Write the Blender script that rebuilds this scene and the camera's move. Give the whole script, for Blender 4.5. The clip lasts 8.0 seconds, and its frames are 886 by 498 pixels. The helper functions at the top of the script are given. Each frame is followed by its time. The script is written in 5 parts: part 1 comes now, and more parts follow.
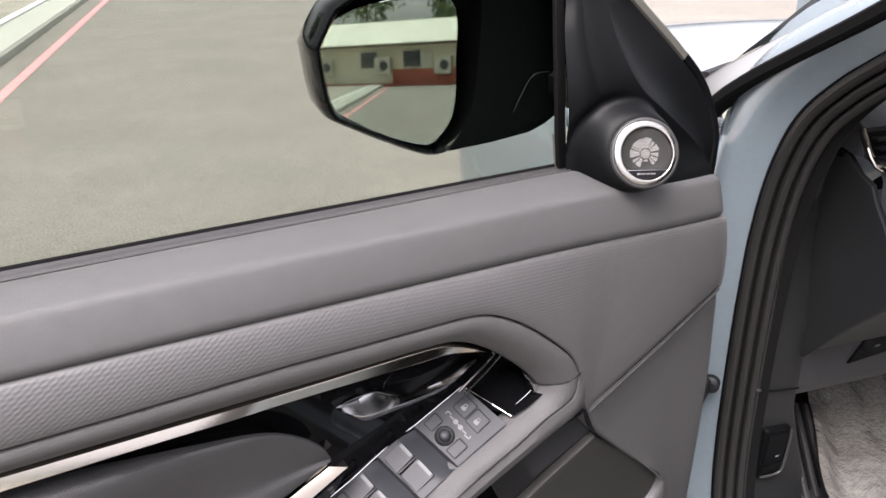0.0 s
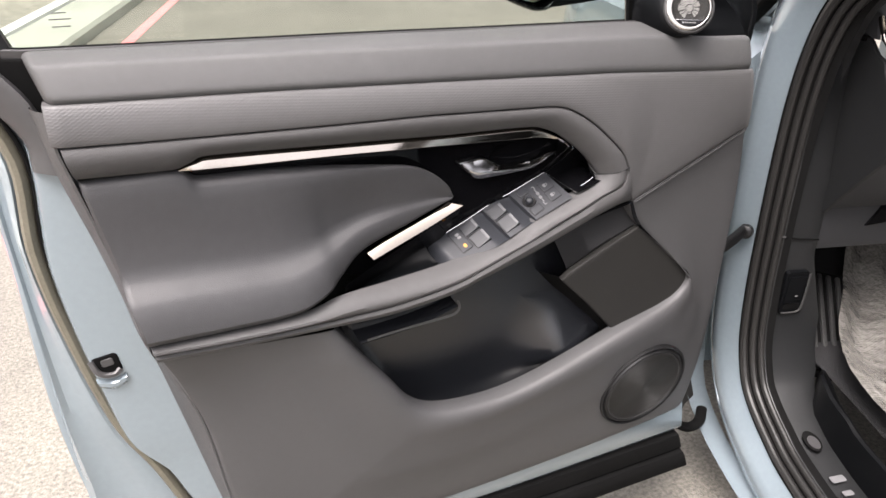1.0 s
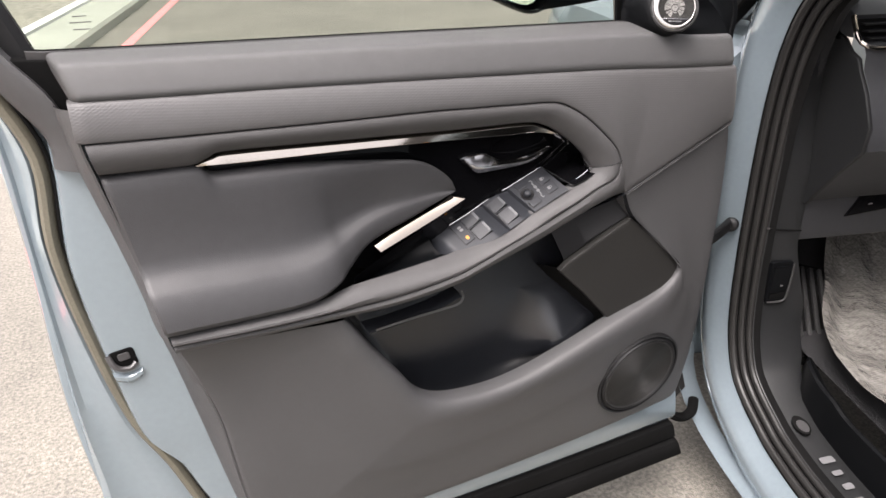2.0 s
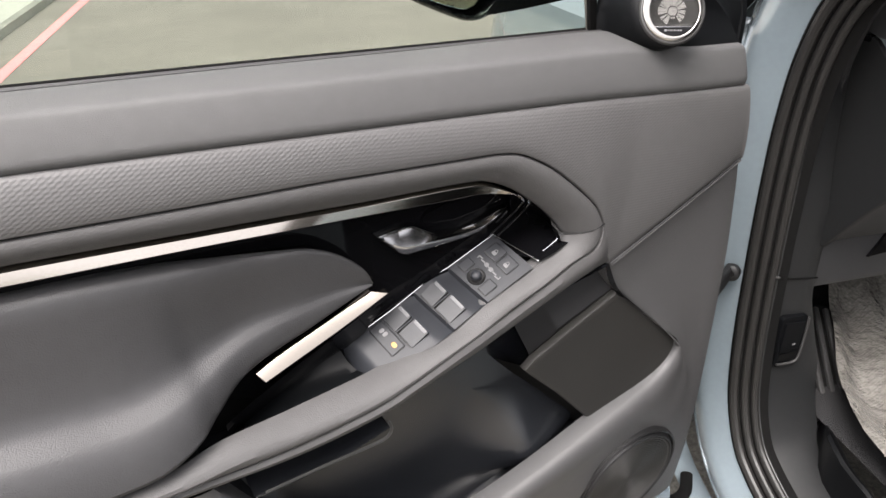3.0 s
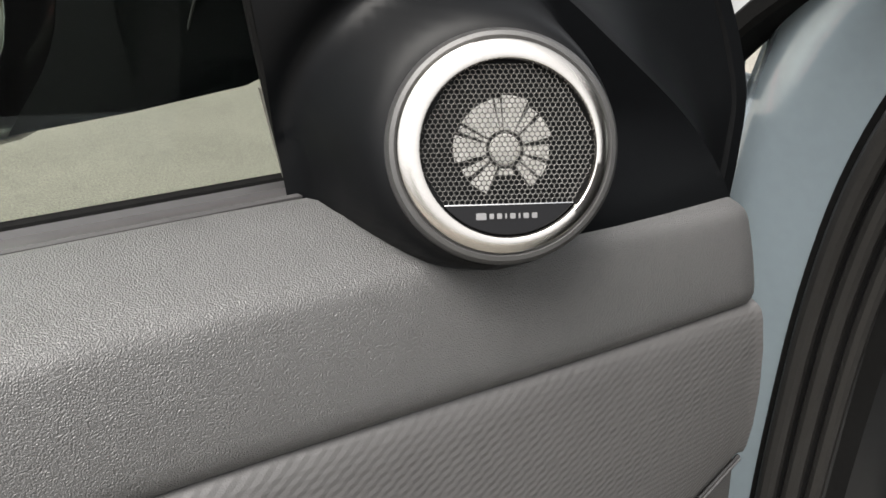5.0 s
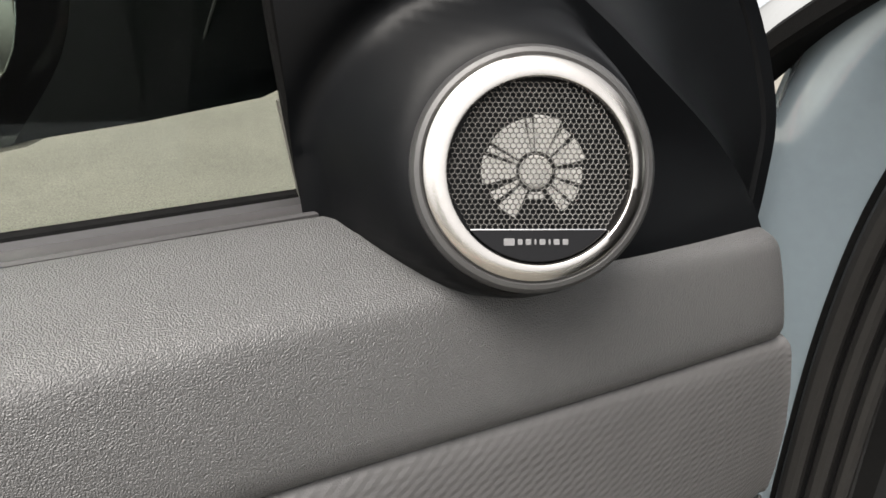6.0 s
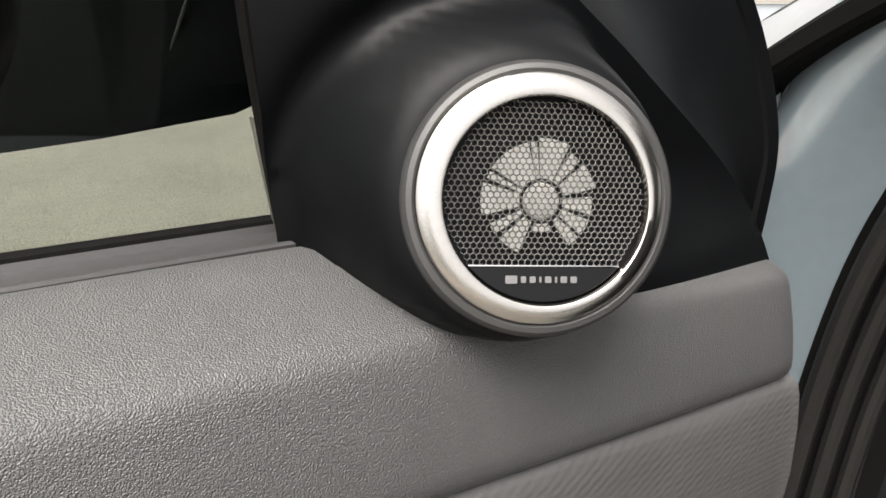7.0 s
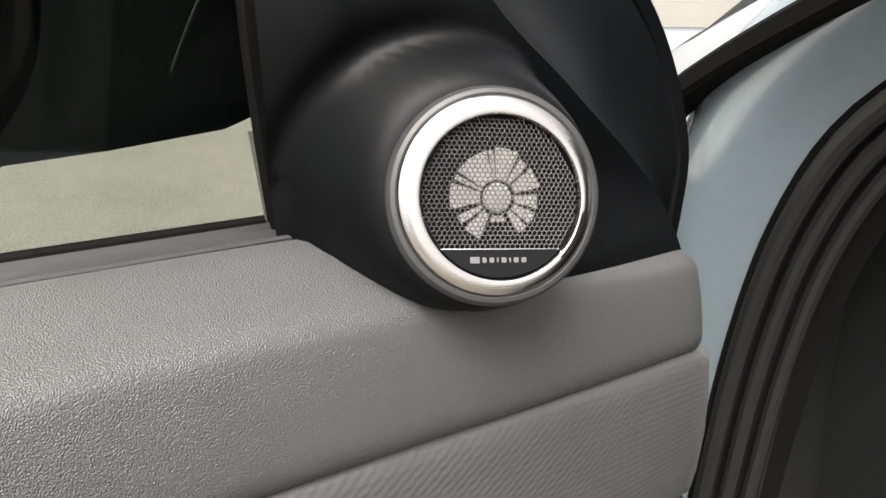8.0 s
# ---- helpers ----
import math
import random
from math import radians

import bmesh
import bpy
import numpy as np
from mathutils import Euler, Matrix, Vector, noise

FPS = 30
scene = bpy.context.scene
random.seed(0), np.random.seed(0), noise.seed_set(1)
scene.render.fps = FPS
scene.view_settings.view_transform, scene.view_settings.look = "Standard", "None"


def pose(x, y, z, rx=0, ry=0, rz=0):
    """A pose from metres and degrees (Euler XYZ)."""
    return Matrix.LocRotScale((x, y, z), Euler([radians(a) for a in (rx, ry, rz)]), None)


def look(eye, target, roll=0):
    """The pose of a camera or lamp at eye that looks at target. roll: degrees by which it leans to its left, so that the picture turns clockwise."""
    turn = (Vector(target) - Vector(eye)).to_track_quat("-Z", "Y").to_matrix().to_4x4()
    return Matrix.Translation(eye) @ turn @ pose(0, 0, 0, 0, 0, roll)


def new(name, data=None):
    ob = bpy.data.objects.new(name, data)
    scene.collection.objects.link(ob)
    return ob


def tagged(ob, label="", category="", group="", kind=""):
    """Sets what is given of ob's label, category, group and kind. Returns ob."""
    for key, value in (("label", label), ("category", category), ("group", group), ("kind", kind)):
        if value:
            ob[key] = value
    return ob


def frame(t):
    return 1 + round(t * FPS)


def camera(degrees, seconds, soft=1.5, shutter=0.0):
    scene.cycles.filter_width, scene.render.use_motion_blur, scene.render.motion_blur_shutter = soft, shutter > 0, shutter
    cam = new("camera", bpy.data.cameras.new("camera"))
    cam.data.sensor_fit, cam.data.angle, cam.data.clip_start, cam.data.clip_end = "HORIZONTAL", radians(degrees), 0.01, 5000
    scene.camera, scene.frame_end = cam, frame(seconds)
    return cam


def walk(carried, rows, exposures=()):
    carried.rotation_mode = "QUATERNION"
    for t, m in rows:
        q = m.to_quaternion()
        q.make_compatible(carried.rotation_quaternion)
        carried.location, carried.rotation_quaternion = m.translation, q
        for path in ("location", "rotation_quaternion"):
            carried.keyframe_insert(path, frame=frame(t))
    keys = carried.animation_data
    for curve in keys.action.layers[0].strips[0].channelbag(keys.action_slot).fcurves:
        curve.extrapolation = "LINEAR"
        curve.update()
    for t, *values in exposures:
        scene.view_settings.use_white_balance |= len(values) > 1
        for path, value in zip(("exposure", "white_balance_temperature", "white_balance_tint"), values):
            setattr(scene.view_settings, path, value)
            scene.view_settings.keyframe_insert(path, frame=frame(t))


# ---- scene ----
cam = camera(62.4, 8.0)
PATH = [
    (0, (-0.503, -0.568, 1.345), (0.438, 0.992, 0.52), -0.8),
    (0.3, (-0.556, -0.628, 1.327), (0.267, 0.970, 0.454), -1.5),
    (0.5, (-0.589, -0.719, 1.315), (0.174, 0.881, 0.389), -0.3),
    (0.7, (-0.640, -0.815, 1.300), (0.096, 0.793, 0.366), 0.1),
    (0.9, (-0.679, -0.898, 1.300), (0.022, 0.733, 0.379), 0.1),
    (1, (-0.703, -0.928, 1.297), (-0.011, 0.707, 0.377), 0.3),
    (1.2, (-0.774, -0.982, 1.287), (-0.047, 0.663, 0.412), 0.5),
    (2.4, (-0.71, -0.92, 1.283), (0.038, 0.71, 0.397), -0.2),
    (2.5, (-0.682, -0.871, 1.283), (0.059, 0.743, 0.364), -0.1),
    (2.7, (-0.634, -0.793, 1.272), (0.134, 0.811, 0.361), -0.8),
    (2.9, (-0.583, -0.710, 1.263), (0.212, 0.881, 0.351), -1.2),
    (3, (-0.562, -0.656, 1.261), (0.284, 0.904, 0.34), -0.8),
    (3.2, (-0.496, -0.559, 1.252), (0.437, 0.969, 0.365), -1.7),
    (3.4, (-0.442, -0.475, 1.248), (0.532, 1.004, 0.324), -1.5),
    (3.5, (-0.422, -0.438, 1.236), (0.587, 1.021, 0.312), -1.3),
    (3.7, (-0.352, -0.385, 1.220), (0.663, 1.057, 0.276), -1.6),
    (3.9, (-0.267, -0.347, 1.215), (0.701, 1.111, 0.248), -2.8),
    (4, (-0.233, -0.326, 1.206), (0.76, 1.138, 0.272), -2.5),
    (4.3, (-0.135, -0.271, 1.203), (0.790, 1.211, 0.229), -2.6),
    (4.5, (-0.106, -0.252, 1.194), (0.825, 1.275, 0.299), -2.2),
    (4.7, (-0.077, -0.233, 1.199), (0.817, 1.276, 0.242), -2.1),
    (5, (-0.077, -0.236, 1.196), (0.815, 1.316, 0.305), -1.2),
    (5.2, (-0.077, -0.233, 1.193), (0.817, 1.332, 0.326), -1.2),
    (6.5, (-0.076, -0.214, 1.192), (0.826, 1.361, 0.351), 1.2),
    (6.8, (-0.073, -0.206, 1.188), (0.847, 1.352, 0.338), 1.6),
    (7, (-0.07, -0.199, 1.187), (0.902, 1.355, 0.388), 1.8),
    (7.2, (-0.072, -0.191, 1.188), (0.925, 1.345, 0.386), 2.3),
    (7.5, (-0.078, -0.195, 1.187), (1.001, 1.31, 0.431), 3.1),
    (7.7, (-0.080, -0.209, 1.196), (1.002, 1.278, 0.412), 2.8),
    (8, (-0.105, -0.232, 1.197), (1.014, 1.245, 0.443), 2.9),
]
walk(cam, [(t, look(eye, target, roll)) for t, eye, target, roll in PATH], [(0, 2.0, 6450, 19), (0.5, 2.12, 6450, 18), (1, 2.10, 6640, 17), (2.5, 1.90, 6640, 17), (3, 2.04, 6610, 14), (3.5, 2.05, 6610, 12), (4, 1.97, 6610, 11), (4.5, 1.84, 6640, 10), (4.8, 1.78, 6640, 10), (6.5, 1.74, 6750, 11), (7.5, 1.74, 6750, 11), (8, 1.88, 6750, 11)])

# ---- world and light ----
world = bpy.data.worlds.new("overcast_sky")
scene.world = world
world.use_nodes = True
wn = world.node_tree.nodes
wl = world.node_tree.links
sky = wn.new("ShaderNodeTexSky")
sky.sky_type = "NISHITA"
sky.sun_disc = False
sky.sun_elevation = radians(64)
sky.sun_rotation = radians(234)
sky.dust_density = 6.0
sky.air_density = 1.0
pale = wn.new("ShaderNodeHueSaturation")
pale.inputs["Saturation"].default_value = 0.14
wl.new(sky.outputs[0], pale.inputs["Color"])
wl.new(pale.outputs[0], wn["Background"].inputs[0])
wn["Background"].inputs[1].default_value = 0.13
sun_data = bpy.data.lights.new("sun", "SUN")
sun_data.energy = 1.4
sun_data.angle = radians(35)
sun_data.color = (1.0, 0.96, 0.9)
sun = new("sun", sun_data)
sun.matrix_world = look((-3.6, -2.6, 9.0), (0, 0, 0.8))


# ---- materials ----
def material(name, base, rough=0.5, metal=0.0, spread=0.0, spread_scale=8.0, bump=0.0, bump_scale=400.0, wear=0.0,
             coat=0.0, kind="noise", rough_spread=0.0, tint=None, spec=0.5):
    """A principled material with variation at two scales and a fine relief."""
    m = bpy.data.materials.new(name)
    m.use_nodes = True
    n, l = m.node_tree.nodes, m.node_tree.links
    p = n["Principled BSDF"]
    p.inputs["Roughness"].default_value = rough
    p.inputs["Metallic"].default_value = metal
    p.inputs["Coat Weight"].default_value = coat
    p.inputs["Coat Roughness"].default_value = 0.03
    p.inputs["Specular IOR Level"].default_value = spec
    co = n.new("ShaderNodeTexCoord")
    base4 = (*base, 1.0)
    p.inputs["Base Color"].default_value = base4
    if spread > 0:
        big = n.new("ShaderNodeTexNoise")
        big.inputs["Scale"].default_value = spread_scale
        big.inputs["Detail"].default_value = 6.0
        l.new(co.outputs["Object"], big.inputs["Vector"])
        small = n.new("ShaderNodeTexNoise")
        small.inputs["Scale"].default_value = spread_scale * 17
        small.inputs["Detail"].default_value = 3.0
        l.new(co.outputs["Object"], small.inputs["Vector"])
        both = n.new("ShaderNodeMath")
        both.operation = "ADD"
        l.new(big.outputs["Fac"], both.inputs[0])
        l.new(small.outputs["Fac"], both.inputs[1])
        half = n.new("ShaderNodeMath")
        half.operation = "MULTIPLY"
        half.inputs[1].default_value = 0.5
        l.new(both.outputs[0], half.inputs[0])
        ramp = n.new("ShaderNodeValToRGB")
        ramp.color_ramp.elements[0].position = 0.3
        ramp.color_ramp.elements[1].position = 0.7
        other = tint or base
        ramp.color_ramp.elements[0].color = (*[c * (1 - spread) for c in base], 1)
        ramp.color_ramp.elements[1].color = (*[c * (1 + spread) for c in other], 1)
        l.new(half.outputs[0], ramp.inputs[0])
        l.new(ramp.outputs[0], p.inputs["Base Color"])
        if rough_spread > 0:
            rr = n.new("ShaderNodeMapRange")
            rr.inputs["To Min"].default_value = max(0.02, rough - rough_spread)
            rr.inputs["To Max"].default_value = min(1.0, rough + rough_spread)
            l.new(half.outputs[0], rr.inputs["Value"])
            l.new(rr.outputs[0], p.inputs["Roughness"])
    if bump > 0:
        b = n.new("ShaderNodeBump")
        b.inputs["Strength"].default_value = 1.0
        b.inputs["Distance"].default_value = bump
        if kind == "leather":
            t = n.new("ShaderNodeTexVoronoi")
            t.feature = "SMOOTH_F1"
            t.inputs["Scale"].default_value = bump_scale
            t.inputs["Randomness"].default_value = 1.0
            l.new(co.outputs["Object"], t.inputs["Vector"])
            l.new(t.outputs["Distance"], b.inputs["Height"])
            b.invert = True
        else:
            t = n.new("ShaderNodeTexNoise")
            t.inputs["Scale"].default_value = bump_scale
            t.inputs["Detail"].default_value = 5.0
            l.new(co.outputs["Object"], t.inputs["Vector"])
            l.new(t.outputs["Fac"], b.inputs["Height"])
        l.new(b.outputs[0], p.inputs["Normal"])
    return m


def wave_relief(m, depth):
    """Adds fine slanted ridges, broken into small facets by a second set."""
    n, l = m.node_tree.nodes, m.node_tree.links
    p = n["Principled BSDF"]
    co = n.new("ShaderNodeTexCoord")
    total = None
    for slope, period, share in ((31.0, 0.0033, 0.56), (-5.0, 0.0034, 0.44)):
        across = n.new("ShaderNodeVectorMath")
        across.operation = "DOT_PRODUCT"
        across.inputs[1].default_value = (-math.sin(radians(slope)) / period, 0, math.cos(radians(slope)) / period)
        l.new(co.outputs["Object"], across.inputs[0])
        fold = n.new("ShaderNodeMath")
        fold.operation = "PINGPONG"
        fold.inputs[1].default_value = 0.5
        l.new(across.outputs["Value"], fold.inputs[0])
        scaled = n.new("ShaderNodeMath")
        scaled.operation = "MULTIPLY_ADD"
        scaled.inputs[1].default_value = 2 * share
        l.new(fold.outputs[0], scaled.inputs[0])
        if total:
            l.new(total, scaled.inputs[2])
        else:
            scaled.inputs[2].default_value = 0.0
        total = scaled.outputs[0]
    b = n.new("ShaderNodeBump")
    b.inputs["Distance"].default_value = depth
    l.new(total, b.inputs["Height"])
    for link in list(l):
        if link.to_socket == p.inputs["Normal"]:
            l.new(link.from_socket, b.inputs["Normal"])
    l.new(b.outputs[0], p.inputs["Normal"])
    return m


def glass_material(name, tint, rough=0.0):
    m = bpy.data.materials.new(name)
    m.use_nodes = True
    p = m.node_tree.nodes["Principled BSDF"]
    p.inputs["Base Color"].default_value = (*tint, 1)
    p.inputs["Transmission Weight"].default_value = 1.0
    p.inputs["Roughness"].default_value = rough
    p.inputs["IOR"].default_value = 1.25
    return m


grain = material("grained_trim", (0.0595, 0.0595, 0.060), 0.47, spec=0.55, spread=0.08, spread_scale=5, bump=0.00044, bump_scale=2200, kind="leather")
emboss = wave_relief(material("embossed_trim", (0.064, 0.063, 0.0635), 0.52, spread=0.06, spread_scale=5, bump=0.00006, bump_scale=1800, kind="leather"), 0.00026)
hide = material("smooth_hide", (0.060, 0.059, 0.0595), 0.6, spec=0.32, spread=0.08, spread_scale=5, bump=0.0003, bump_scale=900, kind="leather")
pad_hide = material("dark_hide", (0.030, 0.030, 0.0315), 0.44, spec=0.4, spread=0.1, spread_scale=5, bump=0.0003, bump_scale=900, kind="leather")
hard = material("moulded_plastic", (0.048, 0.0478, 0.049), 0.52, spread=0.1, spread_scale=6, rough_spread=0.12, bump=0.0003, bump_scale=1100, kind="leather")
dark_plastic = material("dark_plastic", (0.007, 0.007, 0.0075), 0.5, spec=0.3, spread=0.15, spread_scale=6, bump=0.0002, bump_scale=900)
pocket_plastic = material("pocket_plastic", (0.0082, 0.009, 0.0108), 0.23, spec=0.75, spread=0.15, spread_scale=6, bump=0.0002, bump_scale=900)
gloss = material("piano_black", (0.003, 0.003, 0.0035), 0.04, spread=0.1, spread_scale=9, spec=0.18)
champagne = material("champagne_metal", (0.30, 0.27, 0.235), 0.10, metal=1.0, spread=0.05, spread_scale=20, bump=0.00003, bump_scale=1500)
satin = material("satin_metal", (0.44, 0.405, 0.365), 0.11, metal=1.0, spread=0.05, spread_scale=20, bump=0.00003, bump_scale=1500)
dark_chrome = material("dark_chrome", (0.5, 0.5, 0.51), 0.2, metal=1.0, spread=0.05, spread_scale=15)
chrome = material("bright_chrome", (0.75, 0.75, 0.76), 0.1, metal=1.0, spread=0.05, spread_scale=15)
ring_metal = material("ring_metal", (0.40, 0.385, 0.365), 0.24, metal=1.0, spread=0.04, spread_scale=25, bump=0.00003, bump_scale=1800)
paint = material("blue_grey_paint", (0.204, 0.247, 0.272), 0.22, metal=0.3, spread=0.05, spread_scale=6, coat=0.8, bump=0.00003, bump_scale=700)
seal_rubber = material("seal_rubber", (0.014, 0.0135, 0.013), 0.42, spec=0.4, spread=0.2, spread_scale=12, bump=0.0002, bump_scale=500)
rubber = material("black_rubber", (0.006, 0.006, 0.006), 0.7, spec=0.03, spread=0.2, spread_scale=12, bump=0.0002, bump_scale=500)
brown_rubber = material("weathered_rubber", (0.105, 0.097, 0.072), 0.6, spread=0.2, spread_scale=15, bump=0.0002, bump_scale=400)
pane_glass = glass_material("side_glass", (0.50, 0.545, 0.50))
mirror_glass = material("mirror_silver", (0.86, 0.88, 0.86), 0.02, metal=1.0)


def road_surface():
    """Pale concrete road: broad stains, dark specks and pale grit."""
    m = material("asphalt", (0.170, 0.159, 0.136), 0.85, spread=0.06, spread_scale=0.9, bump=0.004, bump_scale=190, tint=(0.190, 0.177, 0.150))
    n, l = m.node_tree.nodes, m.node_tree.links
    p = n["Principled BSDF"]
    base = p.inputs["Base Color"].links[0].from_socket
    co = n.new("ShaderNodeTexCoord")
    for scale, low, high, dark, light in ((1.1, 0.40, 0.68, 0.88, 1.05), (95.0, 0.38, 0.62, 0.62, 1.28), (9.0, 0.35, 0.7, 0.95, 1.05)):
        t = n.new("ShaderNodeTexNoise")
        t.inputs["Scale"].default_value = scale
        t.inputs["Detail"].default_value = 7.0
        t.inputs["Roughness"].default_value = 0.65
        l.new(co.outputs["Object"], t.inputs["Vector"])
        r = n.new("ShaderNodeMapRange")
        r.inputs["From Min"].default_value, r.inputs["From Max"].default_value = low, high
        r.inputs["To Min"].default_value, r.inputs["To Max"].default_value = dark, light
        l.new(t.outputs["Fac"], r.inputs["Value"])
        mul = n.new("ShaderNodeVectorMath")
        mul.operation = "SCALE"
        l.new(base, mul.inputs[0])
        l.new(r.outputs[0], mul.inputs["Scale"])
        base = mul.outputs[0]
    l.new(base, p.inputs["Base Color"])
    return m


asphalt = road_surface()
concrete = material("kerb_concrete", (0.33, 0.335, 0.29), 0.85, spread=0.14, spread_scale=1.2, bump=0.003, bump_scale=90)
white_line = material("white_road_paint", (0.6, 0.61, 0.585), 0.7, spread=0.18, spread_scale=4, bump=0.002, bump_scale=150)
red_line = material("red_road_paint", (0.72, 0.24, 0.24), 0.7, spread=0.14, spread_scale=4, bump=0.002, bump_scale=150)
white_print = material("white_print", (0.12, 0.12, 0.123), 0.5)
amber = material("amber_mark", (0.42, 0.17, 0.004), 0.4)
switch_grey = material("switch_plastic", (0.0185, 0.020, 0.0235), 0.42, spec=0.25, spread=0.1, spread_scale=10, bump=0.0001, bump_scale=1200)
belt_grey = material("belt_moulding_grey", (0.040, 0.039, 0.040), 0.40, spread=0.1, spread_scale=8)
edge_grey = material("frame_rubber", (0.07, 0.067, 0.058), 0.55, spread=0.15, spread_scale=10)
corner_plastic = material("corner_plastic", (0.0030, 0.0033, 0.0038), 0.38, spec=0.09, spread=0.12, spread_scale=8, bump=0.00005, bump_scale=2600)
rim_plastic = material("rim_plastic", (0.03, 0.03, 0.03), 0.42, spec=0.35, spread=0.1, spread_scale=8, bump=0.0001, bump_scale=1500)
mesh_mat = material("fine_mesh", (0.016, 0.0155, 0.0145), 0.5, spec=0.3, spread=0.12, spread_scale=10, bump=0.00025, bump_scale=1400, kind="leather")
grille_black = material("grille_metal", (0.19, 0.187, 0.18), 0.24, metal=0.75, spread=0.1, spread_scale=40, spec=0.5)
lever_chrome = material("smoked_chrome", (0.34, 0.34, 0.345), 0.2, metal=1.0, spread=0.05, spread_scale=15)
pod_rim = material("pod_rim", (0.032, 0.032, 0.032), 0.42, spread=0.12, spread_scale=60, bump=0.0001, bump_scale=2200)
pillar_chrome = material("pillar_chrome", (0.62, 0.61, 0.58), 0.07, metal=1.0, spread=0.05, spread_scale=6)
opening_grey = material("opening_plastic", (0.011, 0.0115, 0.012), 0.45, spec=0.35, spread=0.15, spread_scale=7, bump=0.0001, bump_scale=1600)
black_cloth = material("black_cloth", (0.004, 0.004, 0.004), 0.9, spec=0.06, spread=0.2, spread_scale=60)
cone_pale = material("pale_cone", (0.42, 0.41, 0.395), 0.5, spread=0.05, spread_scale=60)
# paler switch tone that paints the sky sheen on the rocker lips
lip_sheen = material("lip_sheen", (0.040, 0.042, 0.047), 0.45)
pavement_grey = material("pavement_grey", (0.2, 0.19, 0.165), 0.9, spread=0.4, spread_scale=0.7, bump=0.006, bump_scale=60, tint=(0.25, 0.23, 0.19))
grey_panel = material("dash_grey", (0.03, 0.031, 0.034), 0.5, spread=0.1, spread_scale=6, bump=0.0003, bump_scale=900, kind="leather", spec=0.4)
wrap = material("plastic_wrap", (0.17, 0.163, 0.15), 0.13, spread=0.45, spread_scale=9, bump=0.022, bump_scale=19, coat=0.6)
wrap_ribs = wrap.node_tree.nodes.new("ShaderNodeTexWave")
wrap_ribs.wave_type, wrap_ribs.bands_direction = "BANDS", "Y"
wrap_ribs.inputs["Scale"].default_value = 58.0
wrap_ribs.inputs["Distortion"].default_value = 2.2
wrap_ribs.inputs["Detail Scale"].default_value = 0.35
rib_place = wrap.node_tree.nodes.new("ShaderNodeTexCoord")
rib_bump = wrap.node_tree.nodes.new("ShaderNodeBump")
rib_bump.inputs["Distance"].default_value = 0.00035
wrap.node_tree.links.new(rib_place.outputs["Object"], wrap_ribs.inputs["Vector"])
wrap.node_tree.links.new(wrap_ribs.outputs["Fac"], rib_bump.inputs["Height"])
wrap_bsdf = wrap.node_tree.nodes["Principled BSDF"]
wrap.node_tree.links.new(wrap_bsdf.inputs["Normal"].links[0].from_socket, rib_bump.inputs["Normal"])
wrap.node_tree.links.new(rib_bump.outputs[0], wrap_bsdf.inputs["Normal"])
plaster = material("cream_plaster", (0.80, 0.75, 0.58), 0.85, spread=0.15, spread_scale=0.8, bump=0.004, bump_scale=40)
roof_sheet = material("pale_roof_sheet", (0.55, 0.55, 0.46), 0.6, spread=0.15, spread_scale=0.8)
brick_red = material("red_brick", (0.45, 0.12, 0.075), 0.85, spread=0.3, spread_scale=2.5, bump=0.006, bump_scale=30)
window_dark = material("dark_window", (0.05, 0.06, 0.06), 0.12, spread=0.2, spread_scale=1.0)
unit_white = material("white_enamel", (0.62, 0.6, 0.5), 0.5, spread=0.1, spread_scale=3)
leaf_green = material("leaf_green", (0.05, 0.10, 0.025), 0.6, spread=0.5, spread_scale=2.0, tint=(0.10, 0.16, 0.04))
bark = material("bark", (0.12, 0.09, 0.06), 0.9, spread=0.3, spread_scale=6, bump=0.01, bump_scale=30)
carpet = material("carpet", (0.012, 0.012, 0.013), 0.95, spread=0.3, spread_scale=20, bump=0.003, bump_scale=500)


# ---- mesh helpers ----
def spline(points, count):
    """Evenly spaced points on a smooth curve through the given ones."""
    p = np.array(points, float)
    p = np.vstack([2 * p[0] - p[1], p, 2 * p[-1] - p[-2]])
    fine = []
    for i in range(1, len(p) - 2):
        a, b, c, d = p[i - 1], p[i], p[i + 1], p[i + 2]
        for t in np.linspace(0, 1, 24, endpoint=False):
            fine.append(0.5 * (2 * b + (c - a) * t + (2 * a - 5 * b + 4 * c - d) * t * t + (3 * b - a - 3 * c + d) * t ** 3))
    fine.append(p[-2])
    return even(fine, count)


def even(points, count):
    p = np.array(points, float)
    d = np.r_[0, np.cumsum(np.linalg.norm(np.diff(p, axis=0), axis=1))]
    s = np.linspace(0, d[-1], count)
    return np.stack([np.interp(s, d, p[:, k]) for k in range(p.shape[1])], 1)


def sheet(rows, close=False, bm=None):
    """A grid of faces from rows of points."""
    bm = bm or bmesh.new()
    made = [[bm.verts.new(tuple(q)) for q in row] for row in rows]
    width = len(rows[0])
    for a, b in zip(made, made[1:]):
        for i in range(width if close else width - 1):
            j = (i + 1) % width
            try:
                bm.faces.new((a[i], a[j], b[j], b[i]))
            except ValueError:
                pass
    return bm, made


def loft(a, b, profile, count=60, way=(0, -1, 0)):
    """A skin between two curves; the profile gives share of the way across and height along way."""
    a = spline(a, count) if len(a) != count else np.array(a)
    b = spline(b, count) if len(b) != count else np.array(b)
    rows = [a + (b - a) * s + np.array(way) * h for s, h in profile]
    bm, _ = sheet(rows)
    return bm


